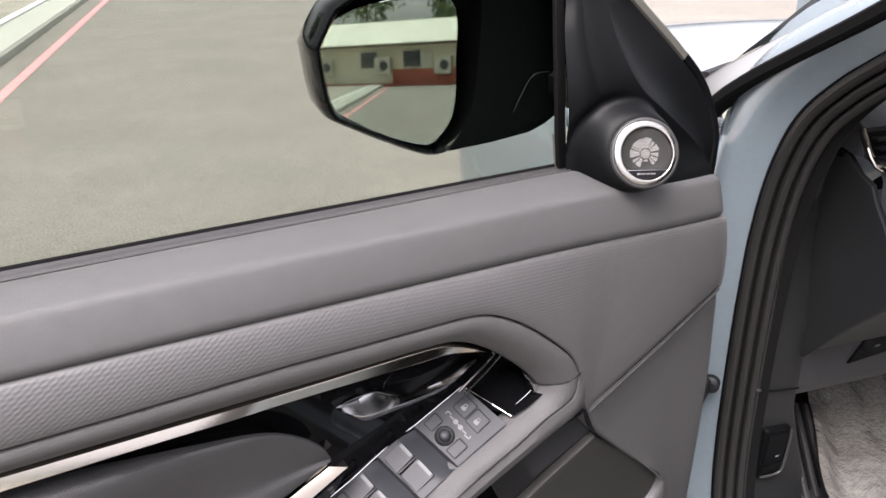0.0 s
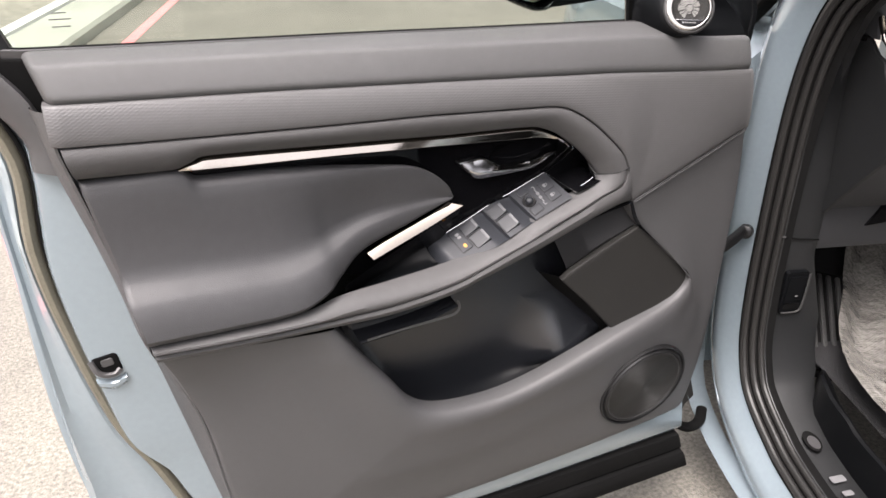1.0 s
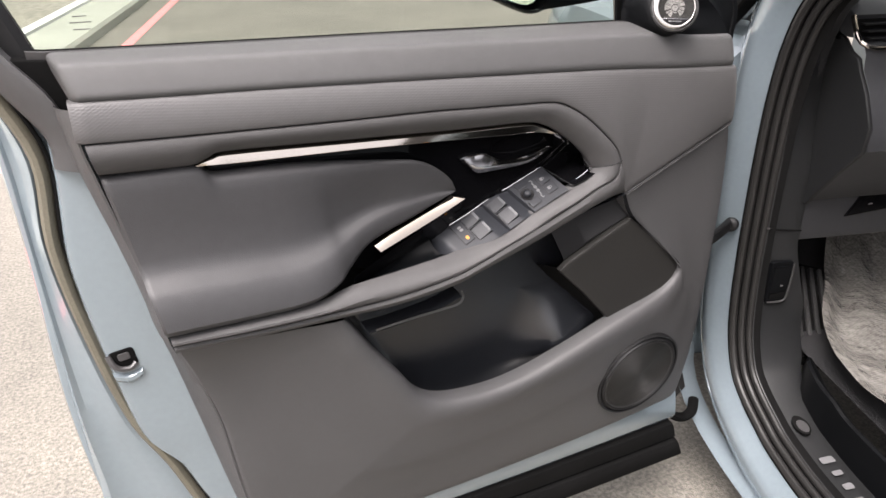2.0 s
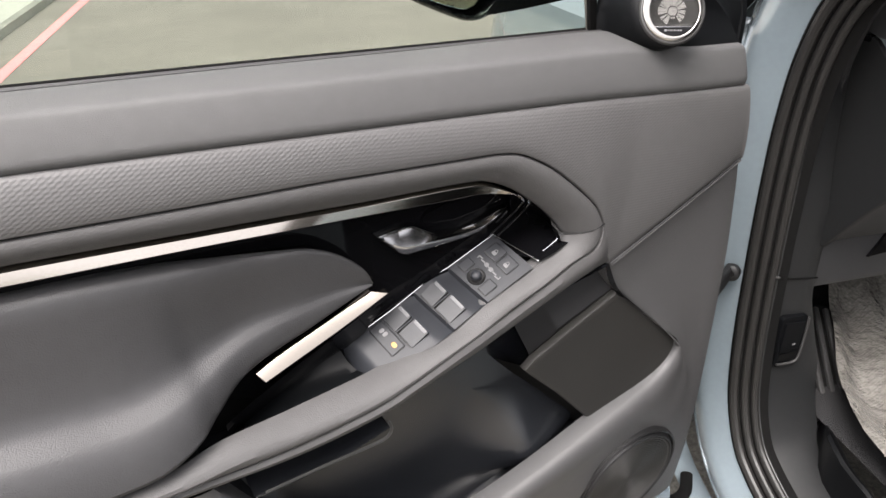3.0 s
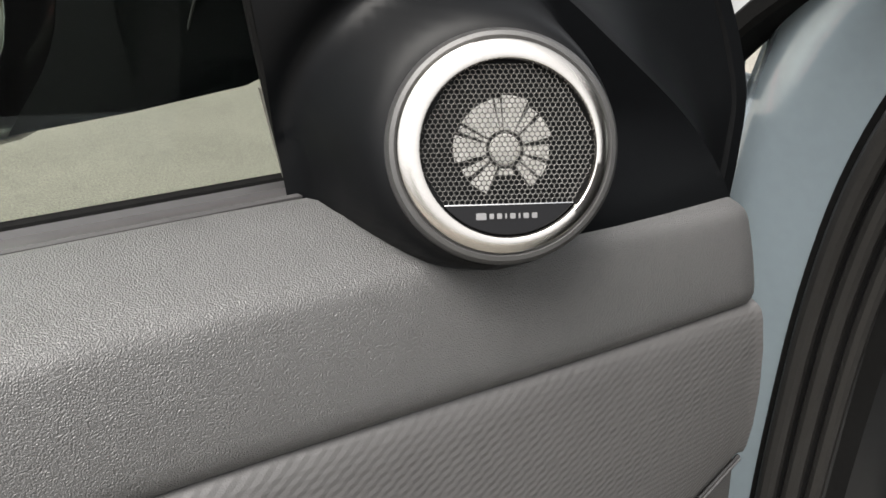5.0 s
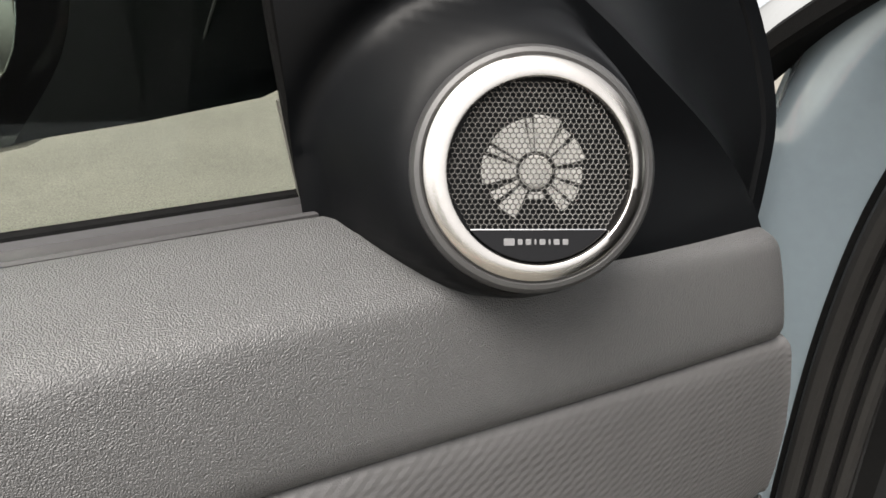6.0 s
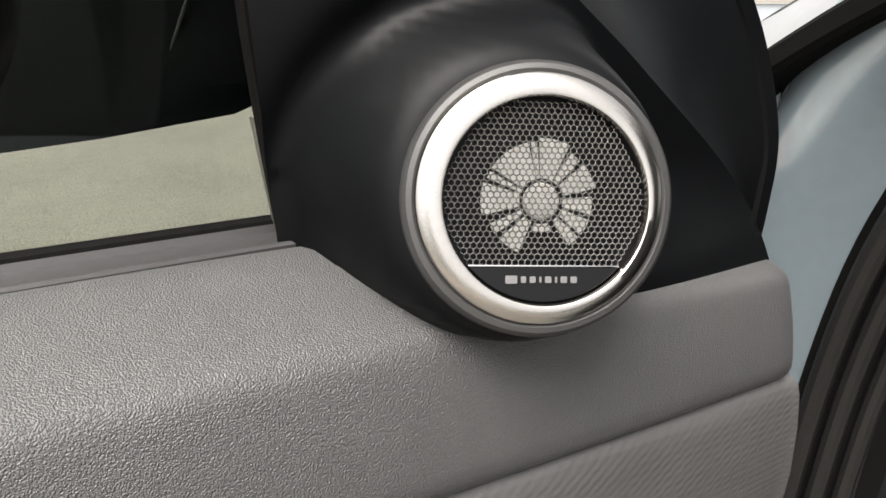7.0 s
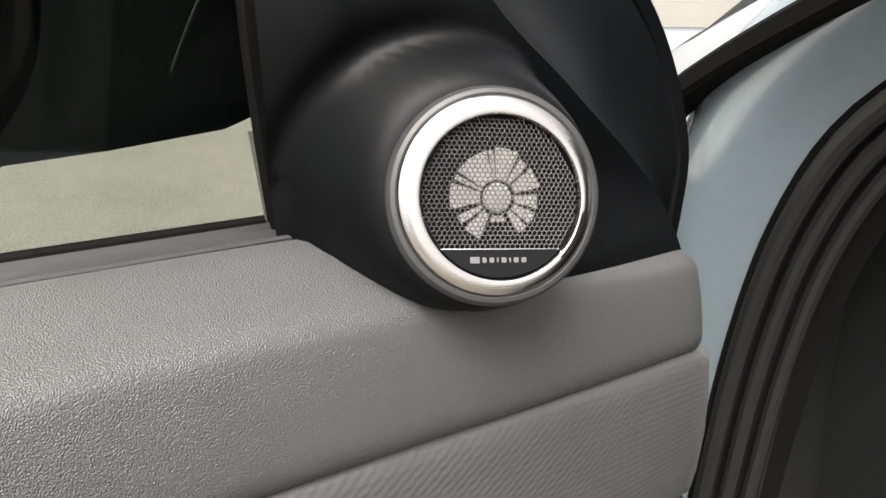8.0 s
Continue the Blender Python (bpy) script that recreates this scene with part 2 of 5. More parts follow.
def solid_ends(bm, made):
    bm.faces.new(made[0])
    bm.faces.new(made[-1][::-1])


def sweep(path, section, up=(0, -1, 0), caps=True, bm=None, scales=None):
    """A closed 2D section carried along a path; its second axis points along up."""
    p = np.array(path, float)
    tangent = np.gradient(p, axis=0)
    rows = []
    up = np.array(up, float)
    for i, (q, t) in enumerate(zip(p, tangent)):
        t = t / np.linalg.norm(t)
        side = np.cross(t, up)
        side /= np.linalg.norm(side)
        high = np.cross(side, t)
        k = scales[i] if scales is not None else 1.0
        rows.append([q + side * x * k + high * y * k for x, y in section])
    bm, made = sheet(rows, close=True, bm=bm)
    if caps:
        solid_ends(bm, made)
    return bm


def round_section(w, h, k=12):
    return [(w / 2 * math.cos(2 * math.pi * i / k), h / 2 * math.sin(2 * math.pi * i / k)) for i in range(k)]


def box_section(w, h, r=0.2):
    c = min(w, h) * r
    a, b = w / 2, h / 2
    return [(a, -b + c), (a, b - c), (a - c, b), (-a + c, b), (-a, b - c), (-a, -b + c), (-a + c, -b), (a - c, -b)]


def offset_loop(loop, d):
    """Moves a counter-clockwise 2D loop inwards by d."""
    p = np.array(loop, float)
    out = []
    for i in range(len(p)):
        a, b, c = p[i - 1], p[i], p[(i + 1) % len(p)]
        e1, e2 = (b - a) / (np.linalg.norm(b - a) + 1e-9), (c - b) / (np.linalg.norm(c - b) + 1e-9)
        n1, n2 = np.array([-e1[1], e1[0]]), np.array([-e2[1], e2[0]])
        m = n1 + n2
        m /= max(0.35, m @ m / 2 ** 0.5 / 2 ** 0.5)
        out.append(b + m * d)
    return np.array(out)


def plate(loop, depth, bevel, m, bm=None, dome=0.0):
    """A plate with a rounded rim. The 2D loop lies in m's xy plane; its face looks along m's z."""
    loop = np.array(loop, float)
    area = sum(loop[i - 1][0] * loop[i][1] - loop[i][0] * loop[i - 1][1] for i in range(len(loop)))
    if area < 0:
        loop = loop[::-1]
    rows = []
    for inset, z in ((0, -depth), (0, -bevel), (bevel * 0.3, -bevel * 0.3), (bevel, dome * 0.3), (bevel * 1.7, dome * 0.3)):
        rows.append([m @ Vector((x, y, z)) for x, y in offset_loop(loop, inset)])
    bm, made = sheet(rows, close=True, bm=bm)
    bm.faces.new(made[-1])
    bm.faces.new(made[0][::-1])
    return bm


def rounded(w, h, r, k=5):
    """A rounded rectangle as a 2D loop."""
    pts = []
    for cx, cy, a0 in ((w / 2 - r, h / 2 - r, 0), (-w / 2 + r, h / 2 - r, 90), (-w / 2 + r, -h / 2 + r, 180), (w / 2 - r, -h / 2 + r, 270)):
        for i in range(k):
            a = radians(a0 + 90 * i / (k - 1))
            pts.append((cx + r * math.cos(a), cy + r * math.sin(a)))
    return pts


def lathe(profile, m, k=64, bm=None):
    """Turns (radius, height) pairs round m's z axis."""
    rows = [[m @ Vector((r * math.cos(2 * math.pi * i / k), r * math.sin(2 * math.pi * i / k), z)) for i in range(k)] for r, z in profile]
    bm, made = sheet(rows, close=True, bm=bm)
    return bm


def face_matrix(place, right, out):
    """A frame at a place whose x runs along right and whose z points out."""
    z = Vector(out).normalized()
    x = (Vector(right) - z * Vector(right).dot(z)).normalized()
    y = z.cross(x)
    return Matrix.Translation(place) @ Matrix((x, y, z)).transposed().to_4x4()


def thing(name, place, label, category, group="", kind=""):
    ob = new(name)
    ob.location = place
    ob.empty_display_size = 0.05
    bpy.context.view_layer.update()
    return tagged(ob, label, category, group, kind)


def part(name, bm, material_, parent=None, label="", smooth=35, flip=True):
    bmesh.ops.remove_doubles(bm, verts=bm.verts, dist=1e-6)
    if flip:
        bmesh.ops.recalc_face_normals(bm, faces=bm.faces)
    for f in bm.faces:
        f.smooth = True
    for e in bm.edges:
        if len(e.link_faces) == 2 and e.calc_face_angle(0) > radians(smooth):
            e.smooth = False
    me = bpy.data.meshes.new(name)
    bm.to_mesh(me)
    bm.free()
    me.materials.append(material_)
    ob = new(name, me)
    if parent:
        root = parent
        shift = Vector()
        while root:
            shift += root.location
            root = root.parent
        ob.parent = parent
        me.transform(Matrix.Translation(-shift))
    if label:
        ob["label"] = label
    return ob


def box(lo, hi, bevel=0.004):
    bm = bmesh.new()
    bmesh.ops.create_cube(bm, size=1)
    for v in bm.verts:
        v.co = Vector([(lo[k] + hi[k]) / 2 + v.co[k] * (hi[k] - lo[k]) for k in range(3)])
    if bevel:
        bmesh.ops.bevel(bm, geom=list(bm.edges), offset=bevel, segments=2, affect="EDGES", profile=0.6)
    return bm


# ---- ground ----
FWD = Vector((0.243, 0.970, 0.0))
RGT = Vector((0.970, -0.243, 0.0))
CAR = Vector((0.377, 0.063, 0.0))


def road(across, along, z=0.0):
    """A place by metres to the right of and along the road."""
    return RGT * across + FWD * along + Vector((0, 0, z))


def W(u, v, z):
    """A place by metres ahead of, right of the front hinge, and over the ground."""
    return CAR + FWD * u + RGT * v + Vector((0, 0, z))


def strip(a0, a1, l0, l1, z, n=1):
    bm = bmesh.new()
    rows = [[road(a, l, z) for l in np.linspace(l0, l1, n + 1)] for a in (a0, a1)]
    sheet(rows, bm=bm)
    return bm


ground = part("ground", strip(-2.45, 60, -60, 120, 0.0, 40), asphalt, flip=False)
tagged(ground, "pale grey weathered asphalt road surface", "road", kind="structure")
kerb = bmesh.new()
sheet([[road(a, l, z) for l in np.linspace(-60, 120, 60)] for a, z in ((-2.45, -0.02), (-2.46, 0.07), (-2.49, 0.10), (-2.95, 0.11), (-2.96, 0.08))], bm=kerb)
kerb = tagged(part("kerb", kerb, concrete), "pale concrete kerb beside the road", "kerb", kind="structure")
edging = bmesh.new()
sheet([[road(a, l, z) for l in np.linspace(-60, 120, 60)] for a, z in ((-2.96, 0.08), (-2.97, 0.13), (-3.09, 0.13), (-3.10, 0.08))], bm=edging)
tagged(part("white_edging", edging, white_line), "white painted edging behind the kerb", "kerb", kind="structure")
tagged(part("pavement", strip(-60, -3.10, -60, 120, 0.09, 20), pavement_grey, flip=False), "worn grey pavement behind the kerb", "pavement", kind="structure")
tagged(part("red_line", strip(-2.16, -2.06, -60, 120, 0.004, 60), red_line, flip=False), "faded red no-parking line along the kerb", "road marking", kind="structure")


# ---- car ----
car = thing("car", W(0, 0.3, 0), "blue-grey car with the front door open and dark grey trim", "car")

# painted door shell
INSH = [(-0.838, 1.10), (-0.836, 0.98), (-0.845, 0.87), (-0.842, 0.80), (-0.83, 0.70), (-0.808, 0.565), (-0.785, 0.515), (-0.762, 0.483), (-0.74, 0.42), (-0.72, 0.37), (-0.695, 0.31), (-0.63, 0.262), (-0.3, 0.25), (0.0, 0.247), (0.2, 0.25), (0.222, 0.285), (0.235, 0.6), (0.237, 0.9), (0.208, 1.06), (0.0, 1.075), (-0.5, 1.085)]
DOOR_M = Matrix(((1, 0, 0, 0), (0, 0, -1, 0), (0, 1, 0, 0), (0, 0, 0, 1)))


def door_m(x, y, z, turn=0.0, lean=0.0, yaw=0.0):
    """A frame on the door: x along it, its face towards the cabin."""
    return Matrix.Translation((x, y, z)) @ DOOR_M @ pose(0, 0, 0, 0, 0, turn) @ pose(0, 0, 0, lean, yaw, 0)


def ring_plate(loop, hole, y, depth, bevel):
    """A frame between two 2D loops of the same length on the door plane."""
    o, h = np.array(loop, float), np.array(hole, float)
    rows = []
    for k, (p, dy) in enumerate(((o, depth), (o, bevel), (o + (h - o) * 0.02, bevel * 0.3), (o + (h - o) * 0.06, 0.0), (h, 0.0), (h, depth))):
        rows.append([(x, y + dy, z) for x, z in p])
    return sheet(rows, close=True)[0]


loop = spline([(x, z, 0) for x, z in INSH + INSH[:1]], 161)[:-1, :2]
c0 = np.array((-0.3, 0.68))
door = part("door", ring_plate(loop, c0 + (loop - c0) * 0.74, 0.0, 0.055, 0.006), paint, car, "blue-grey painted door shell")
part("backing", plate([(x * 0.9 - 0.03, 0.68 + (z - 0.68) * 0.86) for x, z in loop[::4]], 0.012, 0.001, door_m(0, 0.004, 0)), dark_plastic, door)
SHELL = [(-0.905, 1.10), (-0.90, 0.98), (-0.897, 0.84), (-0.900, 0.6), (-0.882, 0.40), (-0.85, 0.30), (-0.76, 0.245), (-0.5, 0.235), (0.0, 0.235), (0.21, 0.245), (0.235, 0.3), (0.245, 0.6), (0.245, 0.9), (0.22, 1.07), (0.0, 1.062), (-0.5, 1.072), (-0.84, 1.084)]
loop2 = spline([(x, z, 0) for x, z in SHELL + SHELL[:1]], 121)[:-1, :2]
part("outer_skin", plate(loop2, 0.045, 0.008, door_m(0, 0.055, 0)), paint, door, "blue-grey painted outer skin")
SEALC = [(-1.055, 0.03, 1.42), (-0.985, 0.018, 1.28), (-0.927, 0.012, 1.173), (-0.894, 0.014, 1.109), (-0.851, 0.018, 0.995), (-0.857, 0.02, 0.87), (-0.843, 0.02, 0.74), (-0.812, 0.02, 0.58), (-0.772, 0.02, 0.48), (-0.731, 0.02, 0.36), (-0.685, 0.02, 0.28), (-0.6, 0.02, 0.245), (-0.2, 0.02, 0.24), (0.2, 0.02, 0.24)]
part("door_seal", sweep(spline(SEALC, 90), [(-0.009, -0.004), (-0.005, 0.006), (0.0, 0.01), (0.006, 0.009), (0.01, 0.003), (0.011, -0.006)]), brown_rubber, door, "weathered rubber door seal")
part("seal_lip", sweep(spline([(x + 0.011, y - 0.004, z) for x, y, z in SEALC], 90), round_section(0.006, 0.008, 8)), rubber, door)
# flange between seal and outer skin
part("flange", loft([(x - 0.012, 0.028, z) for x, y, z in SEALC[3:11]], [(-0.898, 0.045, 1.10), (-0.893, 0.045, 0.98), (-0.89, 0.045, 0.86), (-0.89, 0.045, 0.72), (-0.89, 0.045, 0.58), (-0.885, 0.045, 0.46), (-0.875, 0.045, 0.37), (-0.79, 0.045, 0.315)],
                    [(0, -0.01), (0, 0), (0.1, 0.004), (0.3, 0.002), (0.5, -0.006), (0.75, -0.006), (0.9, 0.0), (1.0, -0.012)], 60), paint, door, "painted door edge with a rolled flange")
rub_a = [(-0.64, -0.018, 0.236), (-0.316, -0.024, 0.238), (-0.06, -0.026, 0.242), (0.215, -0.026, 0.250)]
rub_b = [(-0.64, -0.012, 0.15), (-0.316, -0.03, 0.150), (-0.06, -0.034, 0.152), (0.245, -0.034, 0.158)]
part("bottom_strip", loft(rub_a, rub_b, [(0, -0.02), (0, 0), (0.03, 0.004), (0.12, 0.006), (0.42, 0.003), (0.45, -0.004), (0.5, -0.005), (0.54, 0.006), (0.62, 0.010), (0.9, 0.010), (0.98, 0.006), (1.0, 0.0), (1.0, -0.02)], 40), rubber, door, "black rubber strip along the door bottom")

part("sill_face", loft([(-0.66, -0.006, 0.34), (-0.55, -0.028, 0.32), (-0.3, -0.03, 0.32), (0.0, -0.03, 0.335), (0.205, -0.03, 0.355)], [(-0.66, -0.004, 0.245), (-0.511, -0.026, 0.238), (-0.303, -0.028, 0.240), (-0.064, -0.028, 0.245), (0.222, -0.028, 0.256)],
                       [(0, -0.02), (0, 0), (0.5, 0.002), (0.85, 0.001), (0.95, -0.004), (1.0, -0.02)], 40), paint, door, "painted lower door edge")

# latch
LM = door_m(-0.808, -0.0022, 0.694, 8)
# no hole is cut: the black plate paints the shade inside it
part("latch_plate", plate(rounded(0.034, 0.032, 0.006), 0.004, 0.0015, LM), black_cloth, door, "black plate painted as the dark latch hole")
part("latch_claw", sweep(spline([(-0.827, -0.001, 0.704), (-0.822, -0.005, 0.690), (-0.813, -0.006, 0.682), (-0.800, -0.006, 0.681), (-0.792, -0.003, 0.686)], 16), box_section(0.008, 0.006, 0.3)), belt_grey, door, "worn grey latch claw")
part("latch_striker", plate(rounded(0.016, 0.012, 0.003), 0.003, 0.001, LM @ Matrix.Translation((0.002, 0.005, 0.001))), belt_grey, door)
part("latch_lip", loft([(-0.826, -0.0005, 0.676), (-0.806, -0.0005, 0.670), (-0.786, -0.0005, 0.676)], [(-0.820, -0.0005, 0.658), (-0.803, -0.0005, 0.653), (-0.788, -0.0005, 0.660)], [(0, 0), (0.25, 0.005), (0.6, 0.005), (1, 0)], 16), paint, door)

# window
FRAME = [(-0.815, 0.040, 1.02), (-0.842, 0.042, 1.08), (-0.868, 0.046, 1.15), (-0.945, 0.058, 1.35), (-0.94, 0.068, 1.47), (-0.86, 0.072, 1.525), (-0.6, 0.075, 1.54), (-0.3, 0.070, 1.51), (-0.1, 0.055, 1.42), (0.05, 0.056, 1.29), (0.14, 0.05, 1.19), (0.18, 0.046, 1.10)]
frame_part = part("window_frame", sweep(spline(FRAME, 90), box_section(0.05, 0.036, 0.25)), dark_plastic, car, "black door window frame")
GL = [(-0.86, 1.085), (0.028, 1.078), (0.03, 1.24), (-0.1, 1.42), (-0.4, 1.52), (-0.86, 1.52), (-0.93, 1.35), (-0.89, 1.2)]
GLM = Matrix.Translation((0, 0.036, 1.09)) @ Matrix.Rotation(radians(-6), 4, "X") @ Matrix.Translation((0, 0, -1.09)) @ DOOR_M
window = part("window_glass", plate(GL, 0.004, 0.001, GLM), pane_glass, frame_part, "clear green-tinted side glass", smooth=2)
window.visible_shadow = False
BELT = [(-0.807, -0.003, 1.118), (-0.595, -0.003, 1.1125), (-0.40, -0.003, 1.108), (-0.24, -0.003, 1.1035), (0.0, -0.003, 1.0975), (0.09, -0.005, 1.0865), (0.172, -0.009, 1.0775)]
SEAT = [(-0.835, 0, 1.1202)] + BELT[:5] + [(0.014, 0, 1.0968)]
part("glass_seal", loft([(x, 0.0350, z - 0.003) for x, y, z in SEAT], [(x, 0.0295, z - 0.0050) for x, y, z in SEAT], [(0, -0.03), (0, 0), (0.3, 0.0012), (0.7, 0.0008), (1.0, -0.0015), (1.0, -0.02)], 50, way=(0, -0.25, 0.97)), rubber, frame_part, "black glass run seal")
part("belt_moulding", loft([(x, 0.0295, z - 0.0050) for x, y, z in SEAT], [(x, -0.0022, z - 0.0016) for x, y, z in SEAT], [(0, -0.012), (0, 0.0), (0.06, 0.0012), (0.12, -0.0015), (0.3, -0.0022), (0.55, -0.0018), (0.72, -0.0004), (0.82, 0.0022), (0.90, 0.0030), (0.96, 0.0022), (0.99, -0.002), (1.0, -0.012)], 50, way=(0, -0.25, 0.97)), belt_grey, frame_part, "grey belt moulding")
part("frame_corner", plate([(-0.90, 1.116), (-0.80, 1.109), (-0.772, 1.07), (-0.772, 1.02), (-0.815, 1.01), (-0.835, 1.05)], 0.02, 0.002, door_m(0, -0.0045, 0)), rubber, frame_part, "black corner below the window")
part("rear_upright", loft([(-1.04, 0.03, 1.42), (-0.972, 0.012, 1.28), (-0.912, 0.002, 1.16), (-0.878, 0.0, 1.09), (-0.836, -0.001, 1.02), (-0.834, -0.002, 0.981)], [(-1.005, 0.012, 1.43), (-0.94, 0.0, 1.29), (-0.885, -0.006, 1.175), (-0.860, -0.012, 1.125), (-0.816, -0.02, 1.061), (-0.798, -0.02, 0.976)], [(0, -0.012), (0, 0), (0.15, 0.004), (0.8, 0.004), (1, 0), (1, -0.03)], 40), hard, frame_part, "dark grey upright behind the window")
for w, z in ((0.016, 1.150), (0.024, 1.143), (0.020, 1.135)):
    part("glass_print", plate(rounded(w, 0.0012, 0.0005, 3), 0.0006, 0.0001, GLM @ Matrix.Translation((-0.772, z, 0.0012))), belt_grey, frame_part, "small grey print on the glass")
part("run_channel", sweep(spline([(0.0056, 0.030, 1.09), (0.0016, 0.031, 1.12), (0.0004, 0.0315, 1.130)], 20), box_section(0.0018, 0.004)), edge_grey, frame_part, "grey edge of the glass run")
part("run_seal", sweep(spline([(0.012, 0.027, 1.08), (0.006, 0.027, 1.13), (0.002, 0.027, 1.18), (0.004, 0.036, 1.24), (0.01, 0.048, 1.30)], 20), box_section(0.0125, 0.006)), rubber, frame_part, "black glass run")

# ---- door trim ----
S1 = [(-0.786, -0.06, 1.0732), (-0.702, -0.06, 1.070), (-0.545, -0.06, 1.0645), (-0.324, -0.06, 1.0545), (-0.152, -0.06, 1.0463), (-0.046, -0.06, 1.0410), (0.088, -0.06, 1.0312), (0.182, -0.06, 1.026)]
CAPN = np.array((0, -0.7, 0.714))
CAP = [(0.0, -0.012), (0.0, 0.0), (0.04, 0.0030), (0.15, 0.0086), (0.30, 0.0154), (0.40, 0.0196), (0.45, 0.0214), (0.485, 0.0222), (0.52, 0.0223), (0.555, 0.0216), (0.60, 0.0200), (0.66, 0.0178), (0.75, 0.0142), (0.85, 0.0097), (0.92, 0.0064), (0.965, 0.0038), (0.988, 0.001), (0.998, -0.002), (0.995, -0.012)]


def upper_trim():
    n = 80
    a, b = spline(BELT, n), spline(S1, n)
    rows = []
    for i in range(n):
        k = 0.92 + 0.20 * i / (n - 1)
        rows.append([a[i] + (b[i] - a[i]) * s + CAPN * h * (k if h > 0 else 1) for s, h in CAP])
    ends = []
    for row, d, turn in ((rows[0], -1, 0.3), (rows[-1], 1, 0.34)):
        more = []
        mid = np.mean(row, axis=0) + np.array((0, 0.03, -0.012))
        for k in range(1, 6):
            ang = k / 5 * math.pi / 2
            more.append([q + np.array((d * (0.011 if d < 0 else 0.005) * math.sin(ang), 0, 0)) + (mid - q) * turn * (1 - math.cos(ang)) for q in row])
        ends.append(more)
    bm, made = sheet(ends[0][::-1] + rows + ends[1])
    bm.faces.new(made[0])
    bm.faces.new(made[-1])
    return bm


trim = part("door_trim", upper_trim(), grain, car, "dark grey grained soft upper door trim")

S2 = [(-0.793, -0.068, 1.0245), (-0.68, -0.07, 1.021), (-0.481, -0.07, 1.0155), (-0.368, -0.07, 1.0135), (-0.286, -0.07, 1.010), (-0.206, -0.07, 1.0065), (-0.175, -0.071, 1.005), (-0.148, -0.072, 0.999),
      (-0.113, -0.074, 0.979), (-0.078, -0.075, 0.950), (-0.049, -0.076, 0.921), (-0.036, -0.076, 0.897)]
STRIP_A = [(-0.036, -0.076, 0.896), (-0.045, -0.080, 0.872), (-0.077, -0.080, 0.859), (-0.111, -0.081, 0.843), (-0.145, -0.081, 0.829), (-0.176, -0.083, 0.817), (-0.203, -0.087, 0.809), (-0.246, -0.091, 0.795),
           (-0.292, -0.094, 0.779), (-0.337, -0.097, 0.767), (-0.424, -0.1, 0.7565), (-0.514, -0.1, 0.754), (-0.62, -0.1, 0.7535), (-0.742, -0.096, 0.755)]
STRIP_C = [(-0.016, -0.067, 0.832), (-0.040, -0.074, 0.834), (-0.073, -0.077, 0.826), (-0.108, -0.078, 0.814), (-0.138, -0.078, 0.802), (-0.171, -0.079, 0.790), (-0.2, -0.081, 0.781), (-0.241, -0.084, 0.770), (-0.288, -0.087, 0.758),
           (-0.334, -0.09, 0.746), (-0.422, -0.092, 0.736), (-0.514, -0.094, 0.737), (-0.621, -0.094, 0.738), (-0.739, -0.09, 0.739)]
EDGE = [(0.0, -0.016), (0.0, -0.004), (0.01, -0.0015), (0.03, 0.0002), (0.08, 0.0015), (0.25, 0.0035), (0.5, 0.0045), (0.75, 0.0035), (0.92, 0.0015), (0.97, 0.0002), (0.99, -0.0015), (1.0, -0.004), (1.0, -0.016)]


def lower(points, d):
    return [(x, y, z - d) for x, y, z in points]


def embossed_panel():
    top = spline(lower(S1, 0.0025), 150)
    # the lower edge runs along the handle surround, round its nose and out along the diagonal seam
    nose = [(-0.036, -0.076, 0.896), (-0.030, -0.0745, 0.872), (-0.022, -0.0725, 0.850), (-0.015, -0.0705, 0.8345)]
    seam = [(-0.015, -0.0705, 0.8345), (0.05, -0.0675, 0.862), (0.12, -0.0630, 0.890), (0.204, -0.055, 0.922)]
    low = np.vstack([spline(S2, 90), spline(nose, 16)[1:], spline(seam, 46)[1:]])
    up = []
    for i, q in enumerate(low):
        k = (i - 89) / (len(low) - 90)
        x = q[0] if i < 90 else -0.036 + k * 0.222
        up.append((min(x, 0.186), -0.0605, np.interp(x, top[:, 0], top[:, 2])))
    up = np.array(up)
    rows = [up + (low - up) * s + np.array((0, -1, 0)) * h for s, h in EDGE]
    bm, made = sheet(rows)
    last = [r[-1] for r in rows]
    bow = [np.array(q) + np.array((0.003 * math.sin(math.pi * k / (len(last) - 1)), 0, 0)) for k, q in enumerate(last)]
    half = [(np.array(a) + b) / 2 + np.array((0.002, -0.001, 0)) for a, b in zip(last, bow)]
    sheet([last, half, [q + np.array((0.003, 0.003, 0)) for q in bow], [q + np.array((0.004, 0.012, 0)) for q in bow], [q + np.array((0.003, 0.045, 0)) for q in bow]], bm=bm)
    first = [r[0] for r in rows]
    sheet([first, [q + np.array((-0.009, 0.006, 0)) for q in first], [q + np.array((-0.009, 0.05, 0)) for q in first]], bm=bm)
    return bm


SEAM = [(-0.014, -0.0715, 0.8355), (0.05, -0.0688, 0.8635), (0.12, -0.0643, 0.8915), (0.2035, -0.0562, 0.9235)]
part("seam_gap", sweep(spline(SEAM, 40), round_section(0.0022, 0.0022, 6)), dark_plastic, trim)
part("seam_bead", sweep(spline([(x + 0.0008, y - 0.0002, z - 0.0021) for x, y, z in SEAM], 40), round_section(0.0022, 0.0022, 8)), hard, trim, "raised bead along the diagonal seam")
part("embossed_panel", embossed_panel(), emboss, trim, "grey panel embossed with slanted facets")

